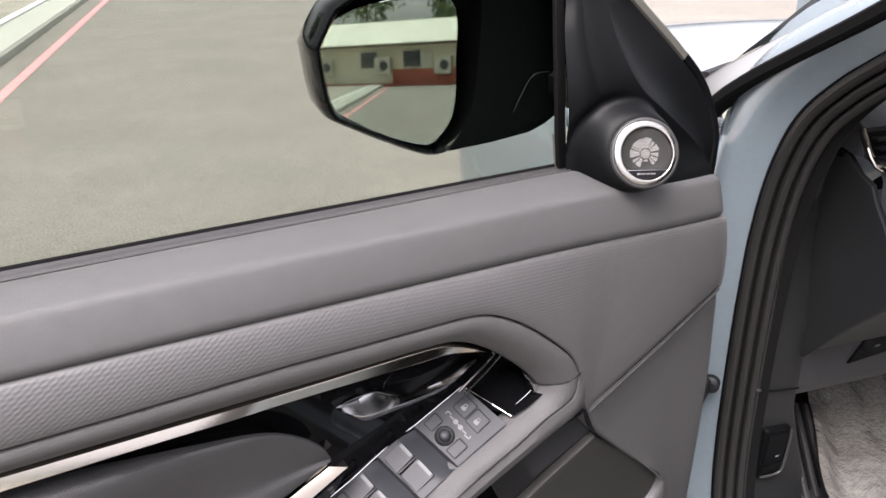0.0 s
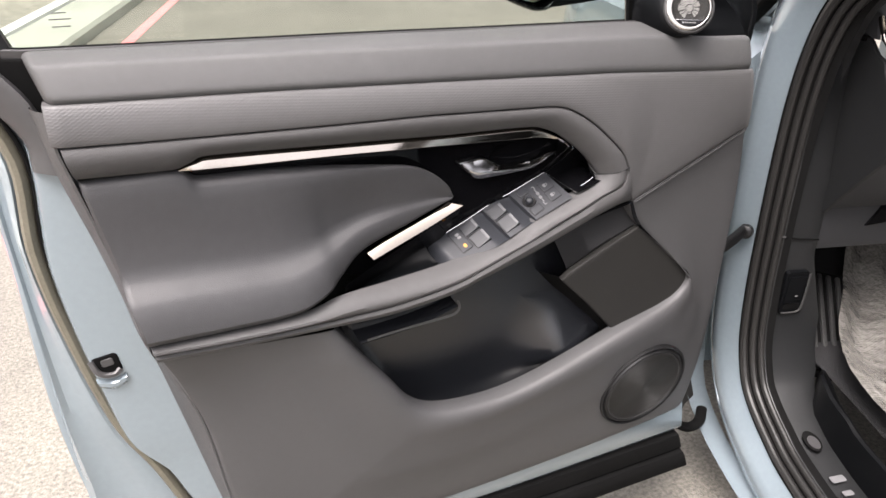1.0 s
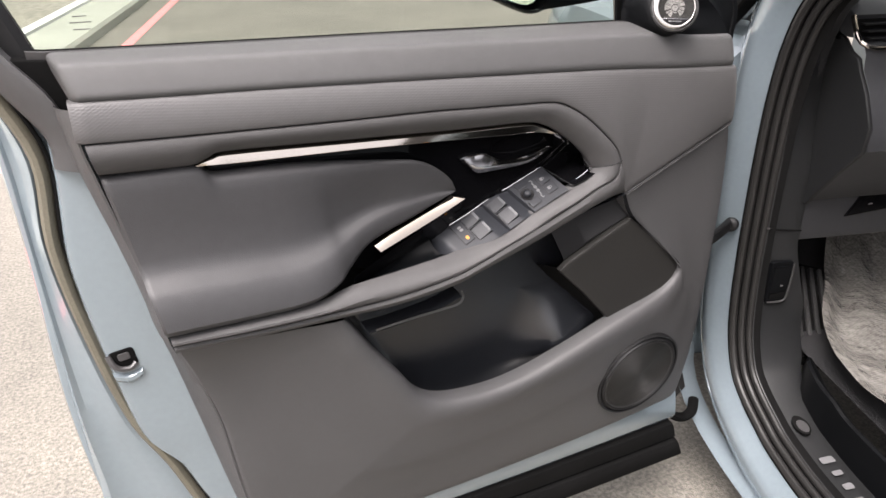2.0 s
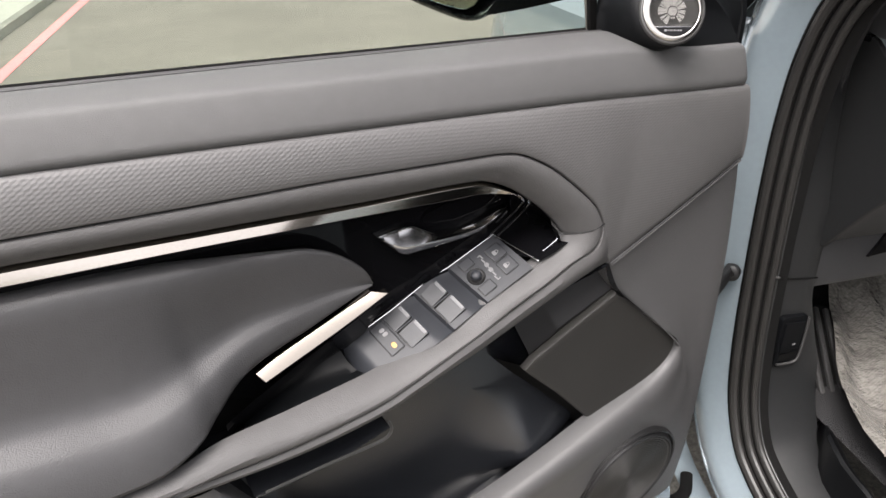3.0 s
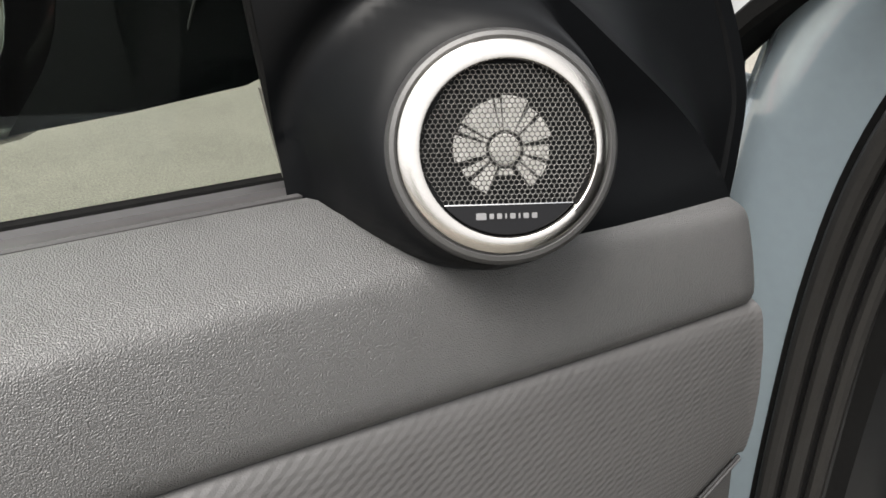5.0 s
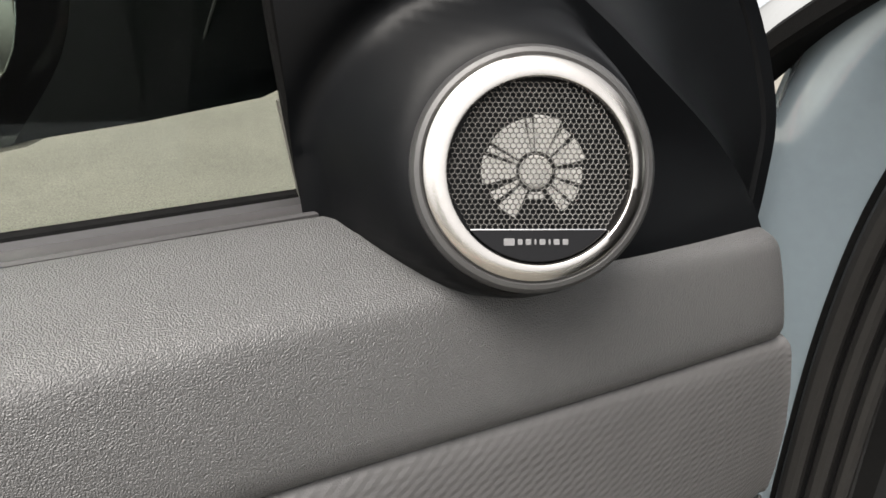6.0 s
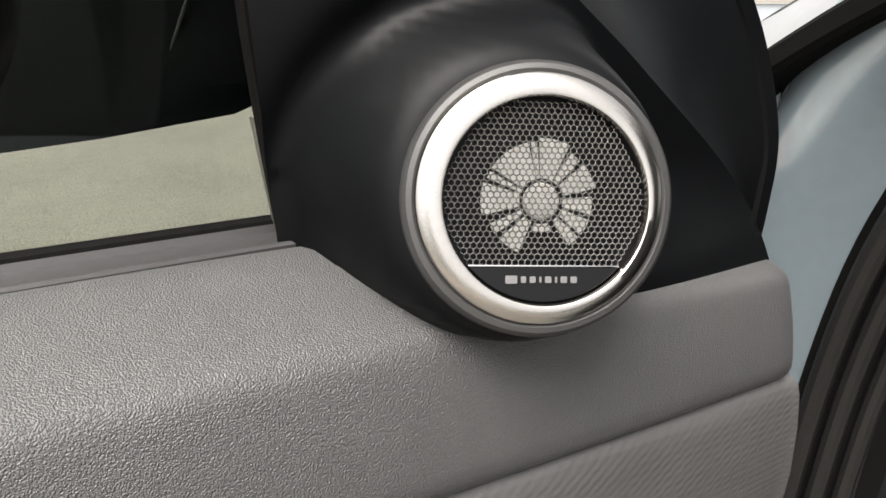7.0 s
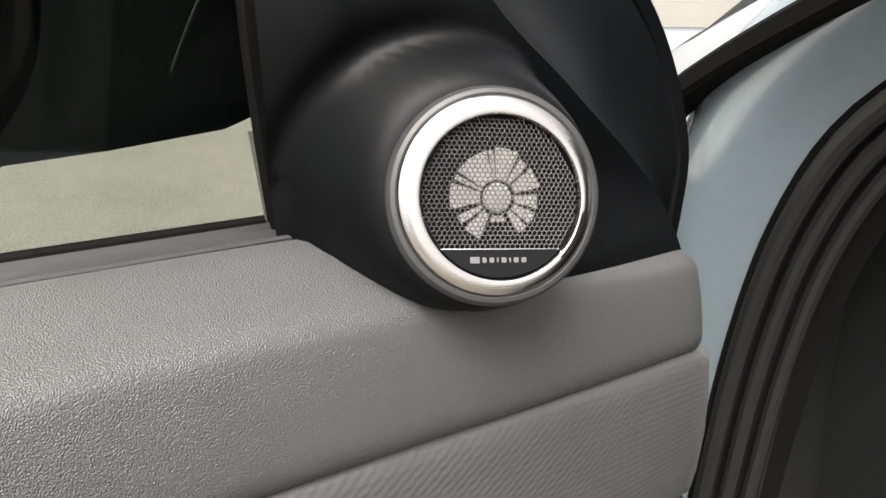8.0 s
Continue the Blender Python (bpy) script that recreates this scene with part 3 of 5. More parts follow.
INNER = [(-0.786, -0.050, 0.980), (-0.69, -0.048, 0.976), (-0.673, -0.047, 0.977), (-0.655, -0.046, 0.984), (-0.632, -0.046, 0.988), (-0.48, -0.045, 0.981), (-0.40, -0.045, 0.9775), (-0.323, -0.045, 0.974), (-0.210, -0.046, 0.971), (-0.176, -0.048, 0.9665),
         (-0.141, -0.053, 0.949), (-0.100, -0.056, 0.913), (-0.079, -0.057, 0.886)]
INNER2 = [(-0.079, -0.057, 0.886), (-0.084, -0.056, 0.877), (-0.095, -0.055, 0.8695), (-0.112, -0.054, 0.861), (-0.140, -0.056, 0.849), (-0.184, -0.061, 0.833), (-0.215, -0.061, 0.820), (-0.241, -0.061, 0.808),
          (-0.285, -0.064, 0.797), (-0.330, -0.068, 0.787), (-0.42, -0.078, 0.781), (-0.495, -0.088, 0.779), (-0.551, -0.098, 0.771), (-0.653, -0.1, 0.770), (-0.744, -0.096, 0.770)]
BAND = [(0.0, -0.016), (0.0, -0.003), (0.03, 0.0005), (0.12, 0.004), (0.3, 0.0085), (0.5, 0.0095), (0.7, 0.0080), (0.86, 0.0045), (0.95, 0.001), (0.99, -0.002), (1.0, -0.005), (1.0, -0.016)]
part("handle_surround", loft(lower(S2, 0.0015), INNER, BAND, 120), hide, trim, "grey padded surround above the door handle")
BAND2 = [(-0.02, -0.006), (0.0, -0.003), (0.04, 0.001), (0.15, 0.006), (0.35, 0.0105), (0.55, 0.011), (0.75, 0.008), (0.92, 0.003), (0.98, 0.0), (1.0, -0.003), (1.0, -0.014)]
armrest = part("armrest", loft(INNER2, STRIP_A, BAND2, 120), hide, car, "grey padded armrest edge with seams")
part("seam_strip", loft(lower(STRIP_A, 0.0012), STRIP_C, [(0, -0.014), (0, -0.003), (0.06, 0.0005), (0.3, 0.0045), (0.6, 0.004), (0.85, 0.001), (0.96, -0.003), (1.0, -0.008), (1.0, -0.045)], 120), hide, armrest)
NOSE_T = [(-0.079, -0.0575, 0.886), (-0.068, -0.070, 0.889), (-0.05, -0.078, 0.893), (-0.035, -0.0765, 0.8962)]
part("nose_seam", sweep(spline(NOSE_T, 16), round_section(0.0016, 0.0016, 6), up=(0, 0, 1)), dark_plastic, armrest)

# cushion above the armrest
PAD_TOP = [(-0.782, -0.048, 0.977), (-0.72, -0.05, 0.9765), (-0.676, -0.05, 0.975), (-0.660, -0.05, 0.963), (-0.64, -0.05, 0.960), (-0.553, -0.05, 0.956), (-0.42, -0.047, 0.943), (-0.375, -0.046, 0.936), (-0.345, -0.045, 0.921), (-0.322, -0.044, 0.900), (-0.312, -0.042, 0.880)]
PAD_LOW = [(-0.744, -0.104, 0.773), (-0.70, -0.104, 0.773), (-0.66, -0.104, 0.773), (-0.62, -0.104, 0.7735), (-0.58, -0.103, 0.774), (-0.545, -0.1, 0.778), (-0.512, -0.088, 0.790), (-0.490, -0.070, 0.803), (-0.452, -0.052, 0.827), (-0.38, -0.046, 0.853), (-0.314, -0.042, 0.879)]
PADP = [(0.0, -0.02), (0.0, -0.004), (0.015, 0.0), (0.05, 0.002), (0.12, 0.001), (0.25, -0.004), (0.4, -0.009), (0.54, -0.012), (0.61, -0.0115), (0.66, -0.006), (0.705, 0.003), (0.745, 0.0075), (0.82, 0.0105), (0.90, 0.0115), (0.945, 0.011), (0.975, 0.0065), (0.993, 0.001), (1.0, -0.006), (1.0, -0.02)]


def cushion():
    n = 110
    a, b = spline(PAD_TOP, n), spline(PAD_LOW, n)
    k = np.interp(np.linspace(0, 1, n), [0, 0.55, 0.8, 1], [1, 1, 0.3, 0.15])
    ends = np.vstack([2 * a[:1] - a[14:0:-1], a, 2 * a[-1:] - a[-2:-16:-1]])
    calm = np.stack([np.convolve(ends[:, q], np.ones(29) / 29, "valid") for q in range(3)], 1)
    rows = []
    for s, h in PADP:
        w = min(1.0, max(0.0, (s - 0.05) / 0.3))
        top = a + (calm - a) * w * w * (3 - 2 * w)
        rows.append(top + (b - top) * s + np.outer(h * k, (0, -1, 0)))
    bm, made = sheet(rows)
    first = [r[0] for r in rows]
    sheet([first, [q + np.array((-0.004, 0.003, 0)) for q in first], [q + np.array((-0.006, 0.04, 0)) for q in first]], bm=bm)
    return bm


part("cushion", cushion(), pad_hide, armrest, "dark grey smooth hide cushion")
edge_a = [(-0.797, -0.056, 1.062), (-0.797, -0.054, 1.02), (-0.789, -0.052, 0.979), (-0.77, -0.05, 0.89), (-0.757, -0.062, 0.83), (-0.75, -0.092, 0.795), (-0.745, -0.098, 0.76), (-0.739, -0.085, 0.735)]
edge_b = [(-0.818, -0.03, 1.062), (-0.812, -0.03, 1.02), (-0.806, -0.03, 0.98), (-0.785, -0.028, 0.89), (-0.772, -0.03, 0.83), (-0.765, -0.035, 0.795), (-0.76, -0.035, 0.76), (-0.755, -0.03, 0.735)]
part("end_trim", loft(edge_a, edge_b, [(0, -0.01), (0, 0.0), (0.2, 0.004), (0.6, 0.004), (1, 0), (1, -0.03)], 40), hard, trim, "dark grey end trim")

# gloss black insert and metal strips
insert = [(-0.662, 0.972), (-0.66, 0.955), (-0.55, 0.95), (-0.42, 0.938), (-0.37, 0.93), (-0.34, 0.9), (-0.46, 0.81), (-0.50, 0.79), (-0.45, 0.77), (-0.33, 0.785), (-0.2, 0.83), (-0.09, 0.87), (-0.07, 0.90), (-0.10, 0.94), (-0.15, 0.976), (-0.3, 0.985), (-0.63, 0.992)]
dhandle = part("door_handle", plate([(x + 0.15, z - 0.9) for x, z in insert], 0.01, 0.002, door_m(-0.15, -0.0115, 0.9, 0, 0, 2.6)), gloss, car, "piano black handle recess with metal trim")
CH_T = [(-0.676, -0.044, 0.9755), (-0.655, -0.044, 0.983), (-0.632, -0.043, 0.9865), (-0.48, -0.042, 0.9795), (-0.40, -0.042, 0.976), (-0.323, -0.042, 0.9725), (-0.212, -0.043, 0.9695), (-0.178, -0.046, 0.965), (-0.144, -0.051, 0.948)]
CH_B = [(-0.675, -0.046, 0.9735), (-0.655, -0.0495, 0.9735), (-0.62, -0.050, 0.972), (-0.478, -0.050, 0.968), (-0.405, -0.050, 0.965), (-0.34, -0.047, 0.961), (-0.22, -0.046, 0.955), (-0.182, -0.047, 0.954), (-0.140, -0.052, 0.946)]
part("metal_strip", loft(CH_T, CH_B, [(0, -0.01), (0, -0.001), (0.06, 0.0014), (0.16, 0.0030), (0.22, 0.0032), (0.25, 0.0020), (0.6, 0.0012), (0.95, 0.0002), (1, -0.0005), (1, -0.014)], 70), satin, dhandle, "long satin metal trim strip")
L_T = [(-0.314, -0.036, 0.868), (-0.36, -0.040, 0.8515), (-0.42, -0.044, 0.829), (-0.446, -0.046, 0.8175)]
L_B = [(-0.296, -0.043, 0.864), (-0.35, -0.047, 0.841), (-0.41, -0.051, 0.818), (-0.438, -0.053, 0.8075)]
part("pull_strip", loft(L_T, L_B, [(0, -0.008), (0, 0), (0.06, 0.0008), (0.94, 0.0008), (1, 0), (1, -0.012)], 20), champagne, dhandle, "satin metal strip in the pull recess")
part("pull_recess", loft([(-0.302, -0.046, 0.861), (-0.36, -0.052, 0.838), (-0.43, -0.056, 0.806), (-0.485, -0.066, 0.783)], [(-0.349, -0.0215, 0.7996), (-0.38, -0.019, 0.790), (-0.43, -0.020, 0.771), (-0.47, -0.026, 0.755)],
                         [(0, 0), (0.08, -0.012), (0.4, -0.024), (0.7, -0.02), (0.92, -0.006), (1.0, 0)], 30, way=(0, -0.3, 0.95)), gloss, dhandle)
EDGE_LINE = [(-0.3492, -0.0229, 0.7996), (-0.3754, -0.0206, 0.7916), (-0.3998, -0.0200, 0.7831), (-0.4332, -0.022, 0.7696), (-0.4454, -0.0228, 0.7648), (-0.46, -0.0258, 0.7578)]
part("recess_edge", sweep(spline([(x, y - 0.001, z + 0.0022) for x, y, z in EDGE_LINE], 40), round_section(0.0015, 0.0015, 6)), dark_chrome, dhandle, "thin chrome edge")

# lever
# a blade with a grip tip: upper edge, proud crest and lower edge
LEV_T = [(-0.297, -0.024, 0.9215), (-0.277, -0.024, 0.9245), (-0.256, -0.024, 0.924), (-0.239, -0.024, 0.9145), (-0.224, -0.024, 0.908), (-0.2, -0.024, 0.908), (-0.17, -0.023, 0.9125), (-0.149, -0.021, 0.9175), (-0.133, -0.019, 0.919)]
LEV_C = [(-0.298, -0.027, 0.9225), (-0.283, -0.032, 0.9135), (-0.270, -0.034, 0.908), (-0.246, -0.034, 0.9065), (-0.212, -0.032, 0.905), (-0.185, -0.030, 0.906), (-0.160, -0.027, 0.909), (-0.149, -0.025, 0.913), (-0.134, -0.022, 0.9165)]
LEV_B = [(-0.297, -0.026, 0.9220), (-0.2825, -0.028, 0.907), (-0.269, -0.028, 0.8965), (-0.247, -0.028, 0.8955), (-0.211, -0.028, 0.897), (-0.18, -0.027, 0.899), (-0.161, -0.025, 0.904), (-0.149, -0.023, 0.909), (-0.134, -0.019, 0.9135)]
lt, lc, lb = (spline(q, 60) for q in (LEV_T, LEV_C, LEV_B))
back = np.array((0, 0.010, 0))
part("lever", sheet([lb + back, lt + back, lt + np.array((0, 0.001, 0)), lt + (lc - lt) * 0.15 + np.array((0, -0.0008, 0)), lt + (lc - lt) * 0.55 + np.array((0, 0.0008, 0)), lc])[0], lever_chrome, dhandle, "smoked chrome pull lever")
part("lever_face", sheet([lc, lc + (lb - lc) * 0.12 + np.array((0, -0.0006, 0)), lc + (lb - lc) * 0.6 + np.array((0, -0.0012, 0)), lb, lb + back * 0.5, lb + back])[0], dark_chrome, dhandle, "polished dark lever face")
part("lever_edge", sweep(lt[:26], round_section(0.0012, 0.0012, 6)), chrome, dhandle, "bright lever edge")
bowl = [(-0.248, 0.925), (-0.232, 0.934), (-0.20, 0.945), (-0.165, 0.951), (-0.138, 0.945), (-0.120, 0.933), (-0.14, 0.925), (-0.17, 0.918), (-0.2, 0.914), (-0.235, 0.918)]
part("bowl", plate(bowl, 0.004, 0.002, door_m(0, -0.0155, 0)), gloss, dhandle)
part("bowl_rim", sweep(spline([(-0.244, -0.017, 0.918), (-0.238, -0.0175, 0.929), (-0.226, -0.018, 0.936), (-0.188, -0.018, 0.9425), (-0.149, -0.018, 0.944), (-0.126, -0.018, 0.936)], 24), round_section(0.002, 0.002, 6)), gloss, dhandle)
for d in (0.0, 0.006):
    part("tray_edge", sweep(spline([(-0.166 + d, -0.037, 0.898 - d), (-0.14 + d, -0.037, 0.915 - d), (-0.118 + d, -0.037, 0.932 - d), (-0.112 + d, -0.037, 0.939 - d)], 12), round_section(0.0018, 0.003, 6)), chrome, dhandle, "thin chrome edge")
# switch panel
SA, SB, SN = Vector((0.897, 0.152, 0.416)), Vector((0.326, -0.862, -0.387)), Vector((-0.300, -0.483, 0.823))
SP = Vector((-0.175, -0.035, 0.856))
SWM = Matrix.Translation(SP) @ Matrix((-SB, SA, SN)).transposed().to_4x4()
# local x runs away from the cabin, local y towards the hinge


def on_plate(s, w, turn=0.0, up=0.0):
    return SWM @ Matrix.Translation((-w, s, up)) @ pose(0, 0, 0, 0, 0, turn)


FAR = ([-0.178, -0.1065, -0.045, -0.027, 0.0415, 0.052], [-0.0450, -0.0368, -0.0335, -0.0290, -0.0212, -0.0195])
NEAR = ([-0.182, -0.172, -0.10, -0.03, 0.0505], [-0.010, 0.006, 0.028, 0.033, 0.042])
SCOOPS = (-0.0255, -0.0745)


def panel_height(s_):
    """Finger scoops ahead of the window rockers, and a rounded rear end."""
    z = 0.0
    for front in SCOOPS:
        u = (front - s_) / 0.024
        if 0 < u < 1:
            z -= 0.0075 * min(1.0, u / 0.10) * (1 - u) ** 1.15
    if s_ < -0.158:
        z -= 0.016 * ((-0.158 - s_) / 0.024) ** 2
    return z


def panel_top_sheet():
    marks = sorted(set(np.linspace(-0.182, 0.0415, 90).tolist() + [f + d for f in SCOOPS for d in (0.0, -0.0008, -0.0024)]))
    rows = []
    for k, s_ in enumerate(marks):
        end = 0.010 * max(0.0, (-0.160 - s_) / 0.022) ** 2
        f, n = np.interp(s_, *FAR), np.interp(s_, *NEAR)
        ws = np.linspace(f, n, 14)
        row = [SWM @ Vector((-f, s_, -0.016)), SWM @ Vector((-f, s_, panel_height(s_) * 0.4 - 0.001))]
        for j, w in enumerate(ws):
            side = min(1.0, min(j, 13 - j) / 1.5)
            row.append(SWM @ Vector((-w, s_, panel_height(s_) * (0.4 + 0.6 * side) - end * (1 - j / 13))))
        rows.append(row)
    return sheet(rows)[0]


switches = part("switch_panel", panel_top_sheet(), switch_grey, car, "satin black panel of window and mirror switches")
part("panel_lip", sweep([SWM @ Vector((-np.interp(q, *FAR), q, 0.0004)) for q in np.linspace(-0.176, 0.041, 30)], round_section(0.0019, 0.0019, 8), up=tuple(SN)), dark_chrome, switches, "thin raised satin lip")


part("tray", sheet([[(-0.152, -0.014, 0.868), (-0.128, -0.008, 0.872), (-0.100, -0.006, 0.879), (-0.084, -0.018, 0.884)], [(-0.136, -0.036, 0.866), (-0.112, -0.036, 0.872), (-0.090, -0.038, 0.879), (-0.074, -0.040, 0.884)], [(-0.114, -0.064, 0.864), (-0.098, -0.066, 0.870), (-0.080, -0.066, 0.877), (-0.068, -0.064, 0.882)]])[0], gloss, switches, "glossy black tray in front of the switches")
part("tray_line", sweep([SWM @ Vector((0.0235, 0.0412, 0.0005)), SWM @ Vector((-0.040, 0.0515, 0.0005))], round_section(0.0012, 0.0012, 6), up=tuple(SN)), chrome, switches, "thin chrome line")
part("tray_wall", loft([(-0.118, -0.012, 0.894), (-0.098, -0.010, 0.899), (-0.082, -0.028, 0.891), (-0.077, -0.052, 0.879)], [(-0.150, -0.050, 0.953), (-0.122, -0.053, 0.934), (-0.100, -0.055, 0.911), (-0.080, -0.0565, 0.887)], [(0, -0.002), (0.2, -0.006), (0.6, -0.004), (1.0, 0.0)], 24), gloss, switches, "glossy black end wall")
part("tray_corner", loft([(-0.098, -0.0555, 0.908), (-0.089, -0.0565, 0.897), (-0.0805, -0.0575, 0.887)], [(-0.0985, -0.0568, 0.9065), (-0.094, -0.059, 0.892), (-0.086, -0.061, 0.8795)], [(0, 0), (0.5, 0.0006), (1, 0)], 14), chrome, switches, "bright metal corner")
part("tray_rim", sweep(spline([(-0.083, -0.0575, 0.889), (-0.0875, -0.0565, 0.881), (-0.0985, -0.0555, 0.8735), (-0.115, -0.0545, 0.865)], 16), round_section(0.0014, 0.0014, 6), up=(0, 0, 1)), chrome, switches, "thin chrome line")


def button(s, w, along, across, high, name="button", mat=None, turn=4.0, r=0.0015, label=""):
    return part(name, plate(rounded(across, along, r, 3), 0.006, 0.0008, on_plate(s, w, turn, high)), mat or switch_grey, switches, label)


def gap(s, w, along, across, turn=4.0):
    return part("recess", plate(rounded(across, along, 0.002, 3), 0.004, 0.0004, on_plate(s, w, turn, 0.0004)), dark_plastic, switches)


for s, w in ((0.0262, -0.0030), (0.0237, 0.0172)):
    gap(s, w, 0.0206, 0.0200)
    button(s, w, 0.0192, 0.0187, 0.0014, "lock_button")
    part("lock_mark", plate(rounded(0.0058, 0.0044, 0.001, 3), 0.0006, 0.0001, on_plate(s - 0.0026, w, 4, 0.0019)), white_print, switches, "white padlock mark")
    part("lock_mark", sweep([on_plate(s - 0.0026, w, 4, 0.0019) @ Vector((0.0020 * math.cos(q), 0.0020 + 0.0032 * math.sin(q), 0)) for q in np.linspace(0, math.pi, 9)], round_section(0.0010, 0.0006, 6), up=tuple(SN)), white_print, switches)
gap(-0.0090, -0.0166, 0.0178, 0.0138)
button(-0.0090, -0.0166, 0.0164, 0.0124, 0.0014, "mirror_button")
gap(-0.0128, 0.0208, 0.0200, 0.0140)
button(-0.0128, 0.0208, 0.0186, 0.0126, 0.0014, "mirror_button")
KM = on_plate(-0.0118, 0.0022, 0, 0.0)
part("knob_dish", lathe([(0.0108, 0.0004), (0.0102, 0.0012), (0.0092, 0.0006), (0.0085, 0.0002), (0.0001, 0.0002)], KM, 32), dark_plastic, switches)
part("mirror_knob", lathe([(0.0066, 0.0), (0.0066, 0.003), (0.0060, 0.0056), (0.0046, 0.0070), (0.0030, 0.0076), (0.0001, 0.0078)], KM, 32), switch_grey, switches, "round mirror joystick")
for s, w, a, b in ((0.0085, -0.0135, 0.0044, 0.0012), (0.0100, -0.0110, 0.0014, 0.006), (0.0078, -0.0055, 0.0016, 0.006), (0.0072, 0.0005, 0.0052, 0.0048), (0.0060, 0.0082, 0.0052, 0.0048), (0.0052, 0.0145, 0.0016, 0.006), (0.0030, 0.0195, 0.0014, 0.006), (0.0044, 0.0228, 0.0044, 0.0012), (0.0066, 0.0045, 0.0012, 0.014)):
    part("mirror_mark", plate(rounded(b, a, min(a, b) * 0.3, 3), 0.0006, 0.0001, on_plate(s, w, 0, 0.0007)), white_print, switches, "white mirror mark")
for s0, pairs in ((-0.0480, ((-0.0160, 0.0200), (0.0105, 0.0235))), (-0.0968, ((-0.0235, 0.0195), (0.0020, 0.0225)))):
    for w, wide in pairs:
        M = on_plate(s0, w, 3, 0.0)
        prof = [(-0.0250, -0.002), (-0.0245, 0.0012), (-0.018, 0.0022), (-0.008, 0.0038), (-0.0035, 0.0046), (-0.0008, 0.0042), (0.0, 0.0030), (0.0, -0.004)]
        bm, made = sheet([[M @ Vector((x, y, z)) for y, z in prof] for x in (-wide / 2, -wide / 2 + 0.0006, wide / 2 - 0.0006, wide / 2)])
        solid_ends(bm, made)
        part("window_rocker", bm, switch_grey, switches, "window switch rocker")
        # pale strip in place of the reflection along the rocker's front lip
        part("rocker_sheen", plate(rounded(wide * 0.84, 0.0040, 0.0008, 3), 0.0008, 0.0001, M @ Matrix.Translation((0, -0.0030, 0.0050)) @ pose(0, 0, 0, 6, 0, 0)), lip_sheen, switches, "pale strip painted for the sheen on the rocker lip")
    split = (pairs[0][0] + pairs[0][1] / 2 + pairs[1][0] - pairs[1][1] / 2) / 2
    part("rocker_split", plate(rounded(0.0024, 0.024, 0.0008, 3), 0.004, 0.0003, on_plate(s0 - 0.0125, split, 3, 0.0006)), black_cloth, switches)
    gap(s0 - 0.0252, split, 0.0014, pairs[0][1] + pairs[1][1], 3)
gap(-0.1335, -0.0160, 0.0196, 0.0420, 3)
button(-0.1335, -0.0160, 0.0180, 0.0404, 0.0014, "child_lock_button", turn=3)
for w in (-0.0262, -0.0205):
    part("child_mark", plate(rounded(0.0044, 0.0062, 0.0018, 4), 0.0006, 0.0001, on_plate(-0.1318, w, 5, 0.0020)), white_print, switches, "white child lock mark")
part("amber_mark", plate(rounded(0.0070, 0.0050, 0.002, 4), 0.0006, 0.0001, on_plate(-0.1336, -0.0042, 5, 0.0020)), amber, switches, "amber indicator")

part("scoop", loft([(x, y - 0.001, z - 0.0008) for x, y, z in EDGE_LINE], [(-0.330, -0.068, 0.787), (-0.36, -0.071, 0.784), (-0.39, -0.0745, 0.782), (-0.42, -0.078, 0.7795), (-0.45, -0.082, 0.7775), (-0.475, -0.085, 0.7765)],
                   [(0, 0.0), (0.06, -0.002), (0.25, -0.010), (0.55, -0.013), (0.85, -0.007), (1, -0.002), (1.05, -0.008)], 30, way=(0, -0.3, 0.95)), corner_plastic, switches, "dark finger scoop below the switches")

# ---- lower panel ----
POC = [(-0.509, -0.090, 0.732), (-0.465, -0.087, 0.66), (-0.423, -0.086, 0.60), (-0.392, -0.086, 0.556), (-0.350, -0.087, 0.533), (-0.28, -0.089, 0.527), (-0.21, -0.09, 0.535), (-0.126, -0.09, 0.559), (-0.014, -0.085, 0.595), (0.075, -0.077, 0.620), (0.115, -0.071, 0.642),
       (0.126, -0.068, 0.672), (0.095, -0.066, 0.703), (0.05, -0.064, 0.745), (0.005, -0.063, 0.790), (-0.016, -0.068, 0.8325)]
OUT = [(-0.739, -0.084, 0.738), (-0.720, -0.06, 0.67), (-0.698, -0.05, 0.58), (-0.677, -0.047, 0.41), (-0.648, -0.047, 0.303), (-0.55, -0.049, 0.294), (-0.38, -0.05, 0.296), (-0.202, -0.05, 0.303), (0.0, -0.05, 0.318), (0.15, -0.05, 0.337), (0.182, -0.05, 0.345),
       (0.194, -0.05, 0.37), (0.214, -0.05, 0.5), (0.222, -0.05, 0.75), (0.217, -0.05, 0.87), (0.206, -0.055, 0.9205)]
LOWER = [(0.0, -0.03), (0.0, -0.006), (0.008, -0.001), (0.025, 0.004), (0.06, 0.008), (0.11, 0.009), (0.18, 0.0075), (0.3, 0.004), (0.42, 0.007), (0.5, 0.004), (0.7, 0.002), (0.85, 0.001), (0.96, 0.0005), (0.985, -0.001), (1.0, -0.006), (1.0, -0.035)]
inner_curve = spline(POC, 220)
outer_curve = np.vstack([spline(OUT[:5], 56), spline(OUT[4:11], 101)[1:], spline(OUT[10:], 65)[1:]])


